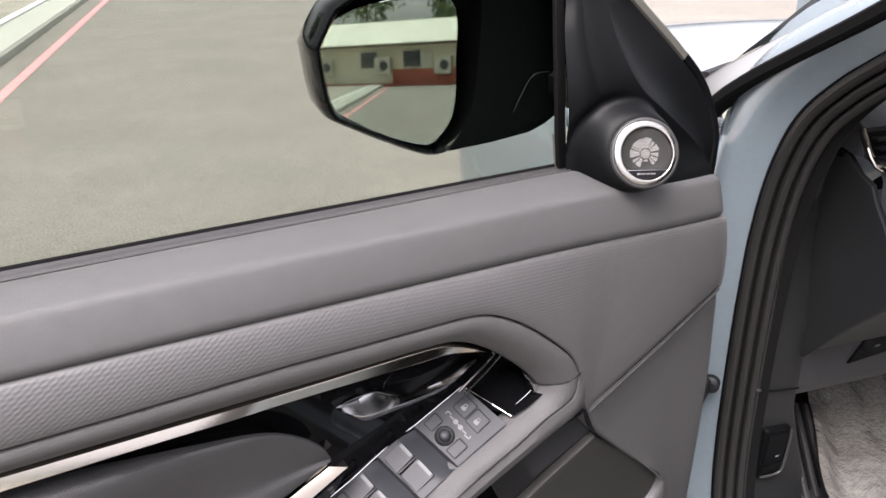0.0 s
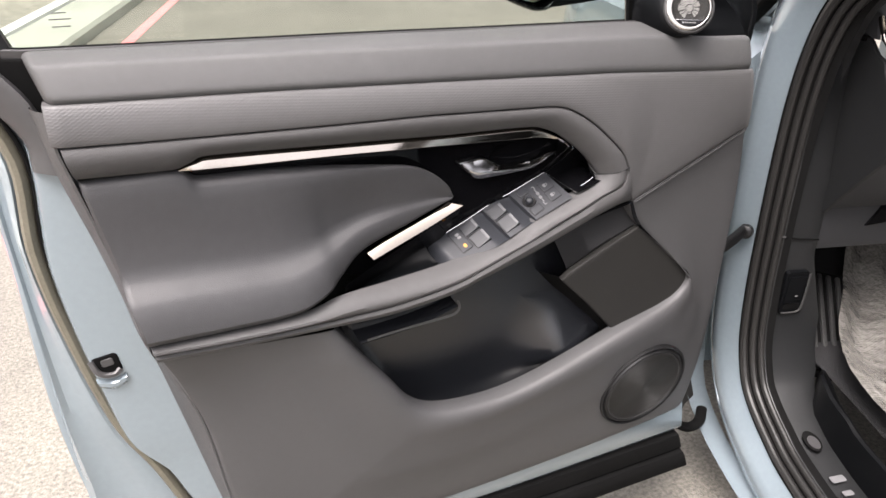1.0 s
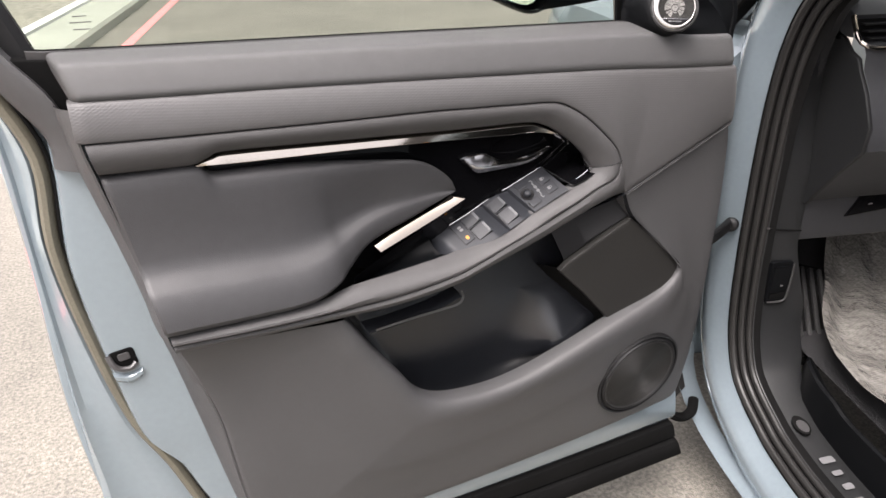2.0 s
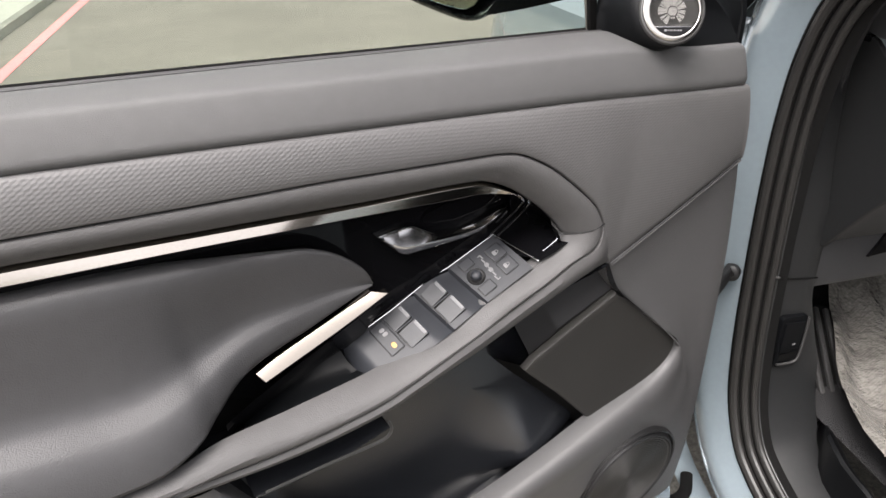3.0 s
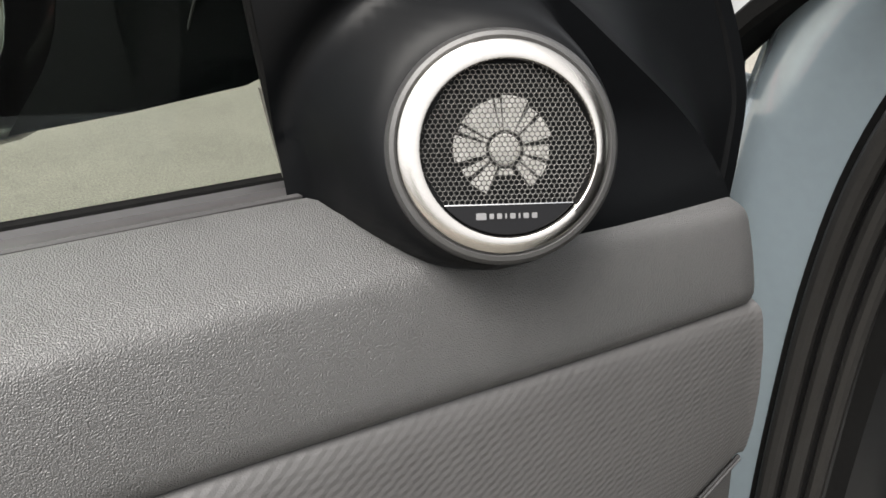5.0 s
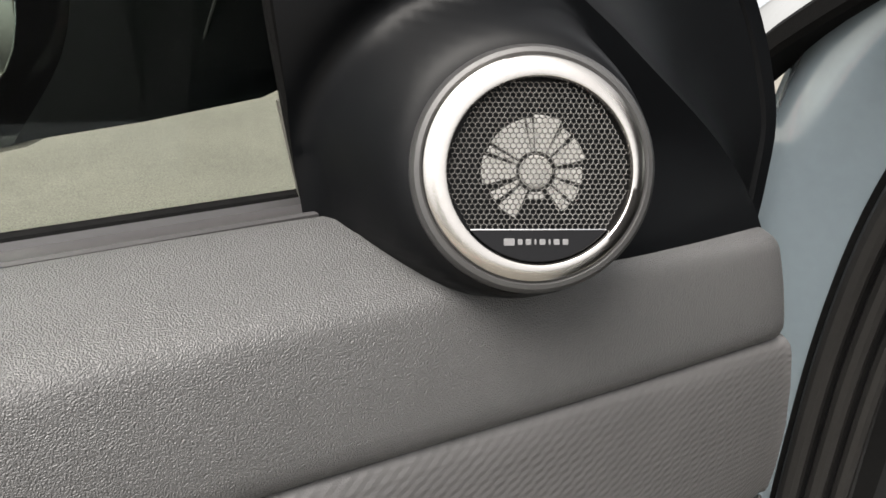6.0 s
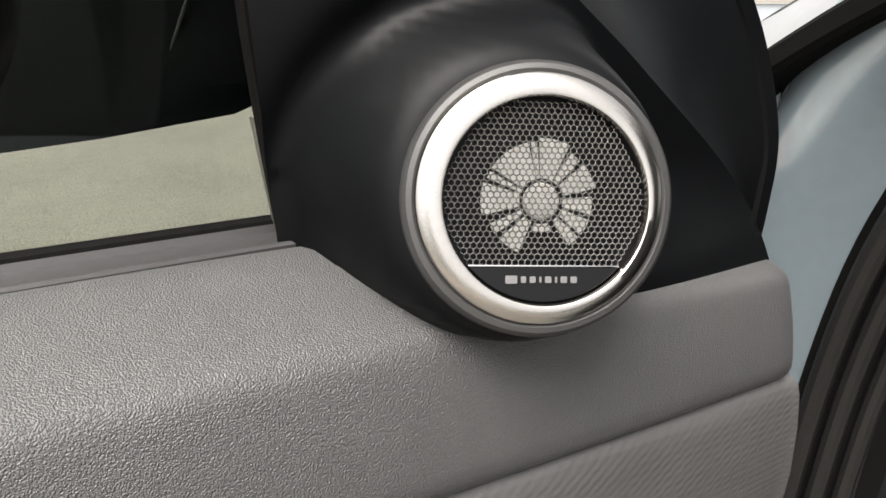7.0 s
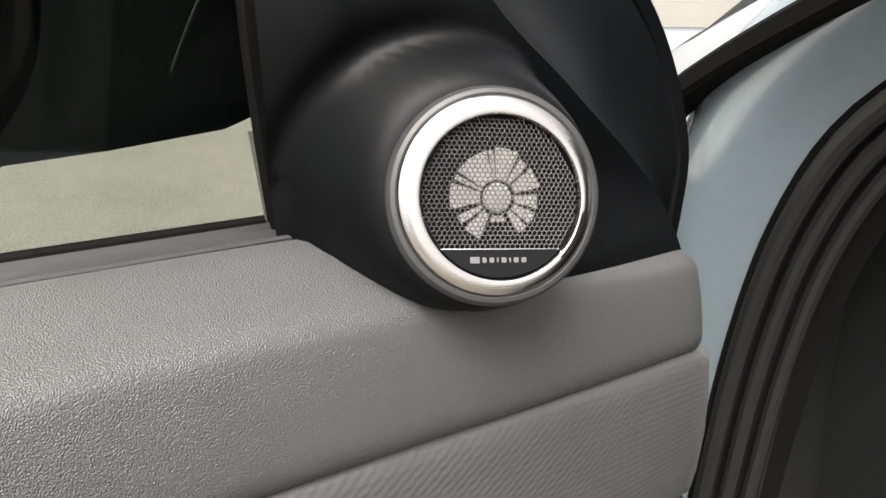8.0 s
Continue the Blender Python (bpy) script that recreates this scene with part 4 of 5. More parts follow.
def lower_panel():
    rows = []
    n = len(inner_curve)
    k = np.interp(np.linspace(0, 1, n), [0, 0.06, 0.2, 0.62, 0.8, 1], [0.3, 1, 1, 1, 0.6, 0.3])
    for s, h in LOWER:
        rows.append(inner_curve + (outer_curve - inner_curve) * s + np.outer(h * (k if h > 0 else 1 + 0 * k), (0, -1, 0)))
    bm, made = sheet(rows)
    last = [r[-1] for r in rows]
    sheet([last, [q + np.array((-0.001, 0.001, 0.0022)) for q in last], [q + np.array((-0.002, 0.006, 0.007)) for q in last], [q + np.array((-0.002, 0.03, 0.008)) for q in last]], bm=bm)
    return bm


side_a = [(-0.737, -0.078, 0.737), (-0.7185, -0.056, 0.67), (-0.6965, -0.049, 0.58), (-0.6755, -0.046, 0.41), (-0.648, -0.046, 0.305)]
side_b = [(-0.758, -0.003, 0.735), (-0.743, -0.002, 0.67), (-0.722, -0.002, 0.56), (-0.690, -0.002, 0.39), (-0.662, -0.002, 0.285)]
part("side_trim", loft(side_a, side_b, [(0, -0.01), (0.0, -0.001), (0.1, 0.003), (0.5, 0.005), (0.9, 0.003), (1, 0.0), (1, -0.006)], 40), hard, trim, "grey side face of the lower panel")
part("lower_panel", lower_panel(), hard, trim, "grey moulded lower door panel")


def pocket():
    top = spline([(-0.016, -0.067, 0.830), (-0.142, -0.06, 0.803), (-0.288, -0.06, 0.762), (-0.422, -0.07, 0.735), (-0.509, -0.090, 0.732)], 90)[1:-1]
    rim = np.vstack([inner_curve, top])
    mid = np.array((-0.17, 0.0, 0.66))
    rows = []
    low = np.clip((0.70 - rim[:, 2]) / 0.12, 0, 1)
    for k, y, drop in ((1.0, None, 0), (1.01, -0.068, 0.015), (1.015, -0.050, 0.040), (1.01, -0.030, 0.052), (1.0, -0.014, 0.054), (0.97, -0.007, 0.046), (0.93, -0.005, 0.034), (0.88, -0.004, 0.022), (0.82, -0.003, 0.010), (0.75, -0.002, 0.002), (0.65, -0.002, 0), (0.56, -0.002, 0), (0.45, -0.002, 0), (0.3, -0.002, 0), (0.02, -0.002, 0)):
        row = mid + (rim - mid) * k
        if y is None:
            row[:, 1] = rim[:, 1] + 0.006
        else:
            row[:, 1] = y
        row[:, 2] -= drop * low
        # the front end of the bin bulges towards the cabin
        wide = np.where(row[:, 0] < -0.10, 0.055, 0.13)
        bulge = np.exp(-((row[:, 0] + 0.10) / wide) ** 2 - ((row[:, 2] - 0.545) / 0.085) ** 2)
        if y is not None:
            w = min(1.0, max(0.0, (1.0 - k) / 0.10))
            row[:, 1] -= 0.050 * w * w * (3 - 2 * w) * bulge
        rows.append(row)
    bm, made = sheet(rows, close=True)
    bm.faces.new(made[-1])
    return bm


part("map_pocket", pocket(), pocket_plastic, trim, "deep black map pocket")
sub_a = [(-0.500, -0.086, 0.730), (-0.42, -0.086, 0.730), (-0.36, -0.086, 0.738), (-0.325, -0.084, 0.745)]
sub_b = [(-0.470, -0.082, 0.690), (-0.44, -0.083, 0.692), (-0.37, -0.082, 0.702), (-0.318, -0.080, 0.716)]
part("pull_lip", loft(sub_a, sub_b, [(0, -0.03), (0.1, -0.036), (0.5, -0.038), (0.84, -0.034), (0.90, -0.004), (0.94, -0.001), (1.0, -0.002), (1.06, -0.012), (1.12, -0.05)], 30), pocket_plastic, trim, "moulded finger recess under the armrest")
# highlight along the recess lip, put into a paler plastic bead
part("lip_highlight", sweep(spline([(-0.462, -0.0835, 0.697), (-0.43, -0.084, 0.7005), (-0.392, -0.084, 0.704), (-0.345, -0.083, 0.706), (-0.325, -0.083, 0.709), (-0.318, -0.083, 0.718), (-0.321, -0.083, 0.730)], 30), round_section(0.0035, 0.0035, 8)), rim_plastic, trim, "paler bead painted as the highlight on the recess edge")
mesh_loop = [(0.010, 0.782), (-0.053, 0.753), (-0.113, 0.7235), (-0.1275, 0.7115), (-0.120, 0.702), (-0.074, 0.655), (-0.016, 0.588), (0.004, 0.570), (0.03, 0.57), (0.08, 0.59), (0.126, 0.616), (0.136, 0.648), (0.126, 0.681), (0.074, 0.734)]
part("mesh_panel", plate(mesh_loop, 0.012, 0.0045, door_m(0, -0.0625, 0)), mesh_mat, trim, "dark fine-mesh panel in the pocket")
part("panel_top", loft([(0.0065, -0.054, 0.7785), (-0.053, -0.054, 0.754), (-0.115, -0.054, 0.7245)], [(0.015, -0.034, 0.83), (-0.053, -0.030, 0.80), (-0.13, -0.026, 0.775)], [(0, -0.003), (0.1, 0), (0.9, 0), (1, 0)], 14), dark_plastic, trim, "black recess above the mesh panel")
part("panel_side", loft([(-0.1275, -0.048, 0.712), (-0.074, -0.048, 0.655), (-0.016, -0.048, 0.588), (0.004, -0.048, 0.570)], [(-0.142, -0.006, 0.704), (-0.090, -0.006, 0.645), (-0.035, -0.010, 0.578), (-0.02, -0.02, 0.56)], [(0, 0), (0.5, 0.002), (1, 0)], 14), rubber, trim)
WM = Matrix.Translation((0.066, -0.0705, 0.447)) @ DOOR_M @ pose(0, 0, 0, 8, 2.5, 0)
woofer = part("woofer", lathe([(0.094, -0.03), (0.094, -0.0005), (0.0925, 0.0012), (0.0900, 0.0004), (0.0885, -0.0035), (0.0870, -0.0035), (0.0855, 0.0008), (0.0840, 0.0026), (0.0820, 0.0026), (0.0805, 0.0008), (0.0800, -0.002)], WM, 96), dark_plastic, car, "round black woofer grille with ribs")
part("inner_ring", lathe([(0.0800, -0.002), (0.0800, 0.0014), (0.0790, 0.0022), (0.0778, 0.0016), (0.0775, -0.001)], WM, 96), rim_plastic, woofer)
part("cone_cover", lathe([(0.0785, 0.0), (0.06, 0.0008), (0.03, 0.0012), (0.0001, 0.0014)], WM, 64), mesh_mat, woofer)
for i in range(20):
    r = 0.0755 - i * 0.0036
    part("rib", lathe([(r + 0.0012, 0.0002), (r + 0.0007, 0.0016), (r - 0.0007, 0.0016), (r - 0.0012, 0.0002)], WM, 56), mesh_mat, woofer)

# ---- mirror corner with tweeter ----
RC = Vector((0.0470, -0.0590, 1.1235))
RN = Vector((-0.386, -0.843, 0.375)).normalized()
RM = face_matrix(RC, (0.909, -0.416, -0.03), RN)


def corner():
    n = 70
    left = spline([(-0.002, 0.004, 1.055), (-0.004, 0.002, 1.10), (-0.006, 0.0, 1.13), (-0.009, 0.0, 1.18), (-0.004, 0.016, 1.235), (0.006, 0.03, 1.275), (0.00, 0.036, 1.31)], n)
    ridge = spline([(0.18, -0.048, 1.045), (0.178, -0.044, 1.072), (0.155, -0.036, 1.108), (0.106, -0.031, 1.150), (0.068, -0.024, 1.183), (0.050, -0.006, 1.225), (0.044, 0.012, 1.265), (0.03, 0.03, 1.31)], n)
    right = spline([(0.215, -0.006, 1.045), (0.220, -0.004, 1.080), (0.221, -0.001, 1.107), (0.203, 0.008, 1.157), (0.162, 0.014, 1.200), (0.092, 0.028, 1.264), (0.04, 0.04, 1.315)], n)
    rows = []
    for i in range(n):
        row = []
        for k in np.linspace(0, 1, 44):
            q = left[i] + (ridge[i] - left[i]) * k
            low = min(1.0, max(0.0, (1.115 - q[2]) / 0.03))
            fast = min(1.0, k * 2.6)
            q[1] += low * (ridge[i][1] - left[i][1]) * (fast * (2 - fast) - k)
            q[1] -= 0.007 * math.sin(math.pi * min(1, k * 3)) * (0.35 if k < 0.334 else 0) + 0.004 * math.sin(math.pi * k)
            flat = RC.y - (RN.x * (q[0] - RC.x) + RN.z * (q[2] - RC.z)) / RN.y
            d = (Vector((q[0], flat, q[2])) - RC).length
            s = min(1.0, max(0.0, (d - 0.0368) / 0.017))
            s = s * s * (3 - 2 * s)
            if flat < q[1]:
                q[1] = flat + 0.003 + (q[1] - flat - 0.003) * s
            # a soft valley round the upper rear of the pod
            px, pz = q[0] - RC.x, q[2] - RC.z
            turn = math.degrees(math.atan2(pz, px)) % 360
            w = min(1.0, max(0.0, (turn - 50) / 50)) * min(1.0, max(0.0, (235 - turn) / 45))
            q[1] += w * 0.0055 * math.exp(-((math.hypot(px, pz) - 0.0465) / 0.0075) ** 2)
            row.append(q)
        for k in np.linspace(0.06, 1, 14):
            q = ridge[i] + (right[i] - ridge[i]) * k
            q[1] += 0.013 * math.sin(math.pi * k ** 0.7)
            row.append(q)
        row.append(right[i] + np.array((0.003, 0.02, 0)))
        row.append(right[i] + np.array((-0.01, 0.05, 0)))
        rows.append(row)
    return sheet(rows)[0]


sail = part("mirror_corner", corner(), corner_plastic, car, "matt black mirror corner trim", smooth=60)
EDGE_C = spline([(0.222, 0.004, 1.03), (0.228, 0.006, 1.07), (0.229, 0.010, 1.108), (0.210, 0.020, 1.160), (0.168, 0.026, 1.205), (0.097, 0.04, 1.270), (0.02, 0.055, 1.345)], 60)
part("corner_edge", sweep(EDGE_C[:28], box_section(0.012, 0.02)), corner_plastic, sail, "black door frame edge")
part("frame_edge", sweep(EDGE_C[27:], box_section(0.011, 0.02)), edge_grey, sail, "grey rubber door frame edge")

def eccentric(profile, k=128):
    """Turns (radius, height, shift) rows round the pod's axis, each ring moved sideways by its shift."""
    return sheet([[RM @ Vector((e + r * math.cos(2 * math.pi * i / k), r * math.sin(2 * math.pi * i / k) - e * 0.5, z)) for i in range(k)] for r, z, e in profile], close=True)[0]


tweeter = part("tweeter", eccentric([(0.0368, -0.012, 0.0), (0.0368, -0.003, 0.0), (0.0363, -0.0010, 0.0), (0.0352, 0.0004, 0.0), (0.0338, 0.0008, 0.0), (0.0331, 0.0002, 0.0), (0.0330, -0.004, 0.0)]), pod_rim, car, "round tweeter with satin metal ring")
part("ring", eccentric([(0.0330, -0.004, 0.0), (0.0330, 0.0004, 0.0), (0.0327, 0.0013, 0.0), (0.0321, 0.0018, 0.0001), (0.0300, 0.0023, 0.0006), (0.0280, 0.0025, 0.0011), (0.0274, 0.0023, 0.0013), (0.0271, 0.0016, 0.0013), (0.0269, -0.0010, 0.0013), (0.0268, -0.006, 0.0013)]), ring_metal, tweeter, "satin metal ring")
GM = RM @ Matrix.Translation((0.0013, -0.00065, 0))
part("well", lathe([(0.0269, -0.0050), (0.015, -0.0075), (0.0001, -0.0080)], GM, 48), black_cloth, tweeter)
CM = GM @ Matrix.Translation((-0.0006, 0, 0))
part("dome", lathe([(0.0050, -0.0022), (0.0044, -0.0014), (0.0030, -0.0010), (0.0001, -0.0008)], CM, 24), cone_pale, tweeter, "pale tweeter dome")
for a0, a1, r1, deep in ((104, 147, 0.0158, 0), (63, 92, 0.0166, 0), (14, 41, 0.0152, 0.0006), (163, 194, 0.0162, 0), (95, 101, 0.0158, 0.0004), (151, 158, 0.0156, 0.0004), (46, 58, 0.0150, 0.0006), (-14, 6, 0.0140, 0.0022), (204, 216, 0.0150, 0.0016), (222, 246, 0.0148, 0.0020), (254, 290, 0.0120, 0.0034), (304, 318, 0.0140, 0.0028), (322, 340, 0.0142, 0.0026)):
    rows = [[CM @ Vector((r * math.cos(radians(a)), r * math.sin(radians(a)), -0.0014 - deep * 0.4 + 0.0005 * (1 - r / 0.015))) for a in np.linspace(a0, a1, 6)] for r in (0.0060, 0.010, r1)]
    back_rows = [[p - RN * 0.001 for p in rows[-1]], [p - RN * 0.001 for p in rows[0]]]
    part("spoke", sheet(rows + back_rows + rows[:1])[0], cone_pale, tweeter)


def perforated():
    """A sheet of hexagon-packed holes inside a circle, cut off above the badge."""
    bm = bmesh.new()
    pitch, hole, thick = 0.00170, 0.00075, 0.0005
    verts = {}

    def vert(p, z):
        key = (round(p[0] * 1e6), round(p[1] * 1e6), z)
        if key not in verts:
            verts[key] = bm.verts.new(GM @ Vector((p[0], p[1], 0.0010 * (1 - (p[0] ** 2 + p[1] ** 2) / 0.00072) - 0.0006 - z)))
        return verts[key]

    cell = pitch / math.sqrt(3)
    for j in range(-20, 21):
        for i in range(-20, 21):
            cx, cy = (i + 0.5 * (j % 2)) * pitch, j * pitch * math.sqrt(3) / 2
            if math.hypot(cx, cy) > 0.0265 or cy < -0.0166:
                continue
            outer = [(cx + cell * math.cos(radians(30 + 60 * k)), cy + cell * math.sin(radians(30 + 60 * k))) for k in range(6)]
            inner = [(cx + hole * math.cos(radians(30 + 60 * k)), cy + hole * math.sin(radians(30 + 60 * k))) for k in range(6)]
            o = [vert(p, 0.0) for p in outer]
            a = [vert(p, 0.00022) for p in inner]
            b = [vert(p, thick) for p in inner]
            for k in range(6):
                m = (k + 1) % 6
                bm.faces.new((o[k], o[m], a[m], a[k]))
                bm.faces.new((a[k], a[m], b[m], b[k]))
    return bm


tagged(part("grille", perforated(), grille_black, tweeter, "black perforated metal grille"), kind="stuff")
badge = [(0.0265 * math.cos(radians(a)), 0.0265 * math.sin(radians(a))) for a in np.linspace(-140.0, -40.0, 24)]
part("badge", plate(badge, 0.003, 0.0002, GM @ Matrix.Translation((0, 0, 0.0002))), gloss, tweeter, "black badge plate")
part("badge_line", plate([(-0.0202, -0.0172), (0.0202, -0.0172), (0.0202, -0.0168), (-0.0202, -0.0168)], 0.0008, 0.0001, GM @ Matrix.Translation((0, 0, 0.0006))), dark_chrome, tweeter)
# the maker's word mark, kept to plain bars of its size
x0 = -0.0104
for w, h in ((0.0032, 0.0021), (0.0014, 0.0017), (0.0016, 0.0017), (0.0006, 0.0017), (0.0017, 0.0017), (0.0006, 0.0017), (0.0017, 0.0017), (0.0017, 0.0017)):
    part("badge_mark", plate(rounded(w, h, 0.0003, 3), 0.0004, 0.00005, GM @ Matrix.Translation((x0 + w / 2, -0.0206, 0.00055))), white_print, tweeter)
    x0 += w + 0.00095

# ---- door mirror ----
MYAW, MTILT, TURNED = 22.0, 5.0, 0.24
MH = [(-0.223, 1.232), (-0.208, 1.257), (-0.19, 1.275), (-0.12, 1.300), (-0.03, 1.305), (-0.012, 1.27), (-0.018, 1.20), (-0.030, 1.14), (-0.050, 1.112), (-0.079, 1.100), (-0.11, 1.107), (-0.185, 1.143), (-0.213, 1.165)]


def housing():
    loop_ = spline([(x, z, 0) for x, z in MH + MH[:1]], 61)[:-1, :2]
    c = np.array((-0.115, 1.2))
    rows = []
    for y, k, dx, dz in ((0.165, 0.86, 0, 0), (0.138, 0.88, 0, 0), (0.128, 0.93, 0, 0), (0.126, 0.97, 0, 0), (0.131, 1.0, 0, 0), (0.15, 1.012, 0.002, 0), (0.19, 1.0, 0.008, 0.0), (0.225, 0.92, 0.016, 0), (0.25, 0.76, 0.026, 0), (0.262, 0.5, 0.03, 0), (0.266, 0.1, 0.03, 0)):
        row = []
        for x, z in loop_:
            px, pz = c[0] + (x - c[0]) * k + dx, c[1] + dz + (z - c[1]) * k
            back = -(px + 0.03) * TURNED
            row.append((px + 0.39 * back - 0.014, y + back - 0.016, pz - 0.16 * back))
        rows.append(row)
    bm, made = sheet(rows, close=True)
    bm.faces.new(made[-1])
    bm.faces.new(made[0])
    return bm


mirror = part("door_mirror", housing(), gloss, car, "black door mirror with reflecting glass")


def inner_side():
    """The body of the mirror between the glass and the door."""
    a = spline([(-0.060, 0.105, 1.33), (-0.046, 0.105, 1.26), (-0.050, 0.105, 1.20), (-0.060, 0.105, 1.145), (-0.086, 0.109, 1.106)], 24)
    b = spline([(0.07, 0.095, 1.33), (0.075, 0.085, 1.26), (0.075, 0.078, 1.20), (0.06, 0.078, 1.155), (0.034, 0.082, 1.130), (0.010, 0.088, 1.118)], 24)
    c = spline([(0.09, 0.17, 1.31), (0.1, 0.17, 1.26), (0.1, 0.17, 1.20), (0.085, 0.17, 1.16), (0.03, 0.17, 1.112)], 24)
    d = spline([(-0.04, 0.225, 1.29), (-0.02, 0.235, 1.25), (-0.02, 0.235, 1.20), (-0.03, 0.235, 1.14), (-0.06, 0.205, 1.096)], 24)
    bm, made = sheet([a, (a + b) / 2 + np.array((0, -0.004, 0)), b, (b + c) / 2 + np.array((0.012, -0.01, 0)), c, d])
    for k in (0, -1):
        bm.faces.new([r[k] for r in made])
    return bm


part("body", inner_side(), corner_plastic, mirror, "black mirror body", smooth=70)
part("body_seam", sweep(spline([(-0.018, 0.093, 1.116), (-0.012, 0.091, 1.14), (0.002, 0.084, 1.175), (0.012, 0.082, 1.185), (0.03, 0.080, 1.186)], 20), round_section(0.0012, 0.0012, 6)), rim_plastic, mirror)
part("foot", sweep(spline([(0.03, 0.14, 1.18), (0.05, 0.11, 1.175), (0.07, 0.08, 1.165), (0.095, 0.05, 1.155)], 14), box_section(0.06, 0.045, 0.3), up=(0, 0, 1)), corner_plastic, mirror, "black mirror foot")
MG = [(-0.078, 0.035), (-0.065, 0.065), (-0.02, 0.085), (0.062, 0.085), (0.066, 0.02), (0.060, -0.034), (0.045, -0.058), (0.026, -0.068), (-0.03, -0.046), (-0.074, -0.015)]
mn = Vector((-math.sin(radians(MYAW)) * math.cos(radians(MTILT)), -math.cos(radians(MYAW)) * math.cos(radians(MTILT)), math.sin(radians(MTILT))))
part("mirror_pane", plate([(x * 1.04, y) for x, y in spline([(a, b, 0) for a, b in MG + MG[:1]], 49)[:-1, :2]], 0.003, 0.0006, face_matrix((-0.134, 0.140, 1.180), (1, 0, 0), mn)), mirror_glass, mirror, "clear mirror glass", smooth=2)

# ---- car body ----
SEAL = [(-0.36, 1.315), (-0.26, 1.250), (-0.178, 1.195), (-0.118, 1.148), (-0.072, 1.095), (-0.042, 1.015), (-0.028, 0.915), (-0.025, 0.80), (-0.027, 0.68), (-0.032, 0.56), (-0.042, 0.46), (-0.058, 0.395), (-0.09, 0.335), (-0.13, 0.303), (-0.19, 0.275), (-0.27, 0.250), (-0.45, 0.235), (-1.0, 0.235)]


def shifted(points, du, v, pillar=1.0):
    """A ring of the door opening, moved inwards by du, at the depth v; the share along the pillar may be narrower."""
    p = spline([(a, b, 0) for a, b in points], 110)[:, :2]
    t = np.gradient(p, axis=0)
    t /= np.linalg.norm(t, axis=1)[:, None]
    k = np.interp(p[:, 1], [1.08, 1.22], [1.0, pillar])
    return np.array([W(u + du * s * b, v, z - du * s * a) for (u, z), (a, b), s in zip(p, t, k)])


PIL = 0.55
body = part("body", sheet([shifted(SEAL, du, v, PIL) for du, v in ((-0.175, 0.075), (-0.13, 0.06), (-0.128, 0.026), (-0.118, 0.010), (-0.10, 0.000), (-0.08, -0.008), (-0.062, -0.011), (-0.050, -0.009), (-0.040, -0.001), (-0.022, 0.011), (-0.012, 0.017))])[0], paint, car, "blue-grey painted door opening")
part("seal_base", sheet([shifted(SEAL, du, v, PIL) for du, v in ((-0.014, 0.0165), (-0.004, 0.022), (0.012, 0.036), (0.03, 0.054), (0.04, 0.062))])[0], rubber, body, "black seal base")
for du, v, w in ((0.001, 0.021, 0.016), (0.0135, 0.034, 0.014), (0.025, 0.046, 0.013)):
    part("opening_seal", sweep(shifted(SEAL, du, v), round_section(w, w, 10), up=tuple(-RGT)), seal_rubber, body, "dark grey rubber door opening seal")


def inner_trim():
    """The kick panel and sill trim inside the seals: narrow on the pillar, flaring inwards at the foot."""
    rows = []
    for du, pillar, foot, sill in ((0.024, 0.045, 0.045, 0.045), (0.0285, 0.050, 0.050, 0.051), (0.033, 0.064, 0.070, 0.068), (0.037, 0.10, 0.120, 0.095), (0.038, 0.116, 0.150, 0.118), (0.035, 0.122, 0.162, 0.128), (0.02, 0.125, 0.168, 0.132), (-0.03, 0.128, 0.172, 0.135)):
        row = []
        for q, near in zip(shifted(SEAL, du, 0.0), shifted(SEAL, du - 0.040 * (pillar - 0.05) / 0.066, 0.0)):
            q = q + (near - q) * np.interp(q[2], [0.78, 1.0], [0, 1])
            row.append(q + np.array(RGT) * np.interp(q[2], [0.29, 0.37, 0.48, 0.62], [sill, foot, foot, pillar]))
        rows.append(row)
    return sheet(rows)[0]


part("pillar_inner", sheet([shifted(SEAL, du, v) for du, v in ((0.002, 0.038), (0.02, 0.058), (0.012, 0.10), (-0.03, 0.15), (-0.12, 0.17))])[0], carpet, body, "black inner pillar")
part("opening_trim", inner_trim(), opening_grey, body, "black plastic opening trim")


def side_curve(points, v, n=30):
    return [W(u, v + dv, z) for u, z, dv in spline([(p[0], p[1], p[2] if len(p) > 2 else 0.0) for p in points], n)]


part("pillar_gap", sweep(side_curve([(0.115, 1.046), (0.078, 1.078), (0.045, 1.108), (0.012, 1.131), (-0.028, 1.156), (-0.11, 1.203), (-0.18, 1.243), (-0.3, 1.315), (-0.6, 1.485)], -0.008, 40), box_section(0.018, 0.034), up=tuple(-RGT)), rubber, body, "black gap seal beside the pillar")
hi_curve = side_curve([(0.255, 1.066), (0.221, 1.090), (0.15, 1.135), (0.08, 1.173), (-0.025, 1.232), (-0.25, 1.37), (-0.55, 1.545)], 0.075)
lo_curve = side_curve([(0.15, 1.045), (0.12, 1.071), (0.09, 1.098), (0.06, 1.121), (0.025, 1.147), (-0.039, 1.187), (-0.12, 1.237), (-0.3, 1.345), (-0.6, 1.515)], 0.022)
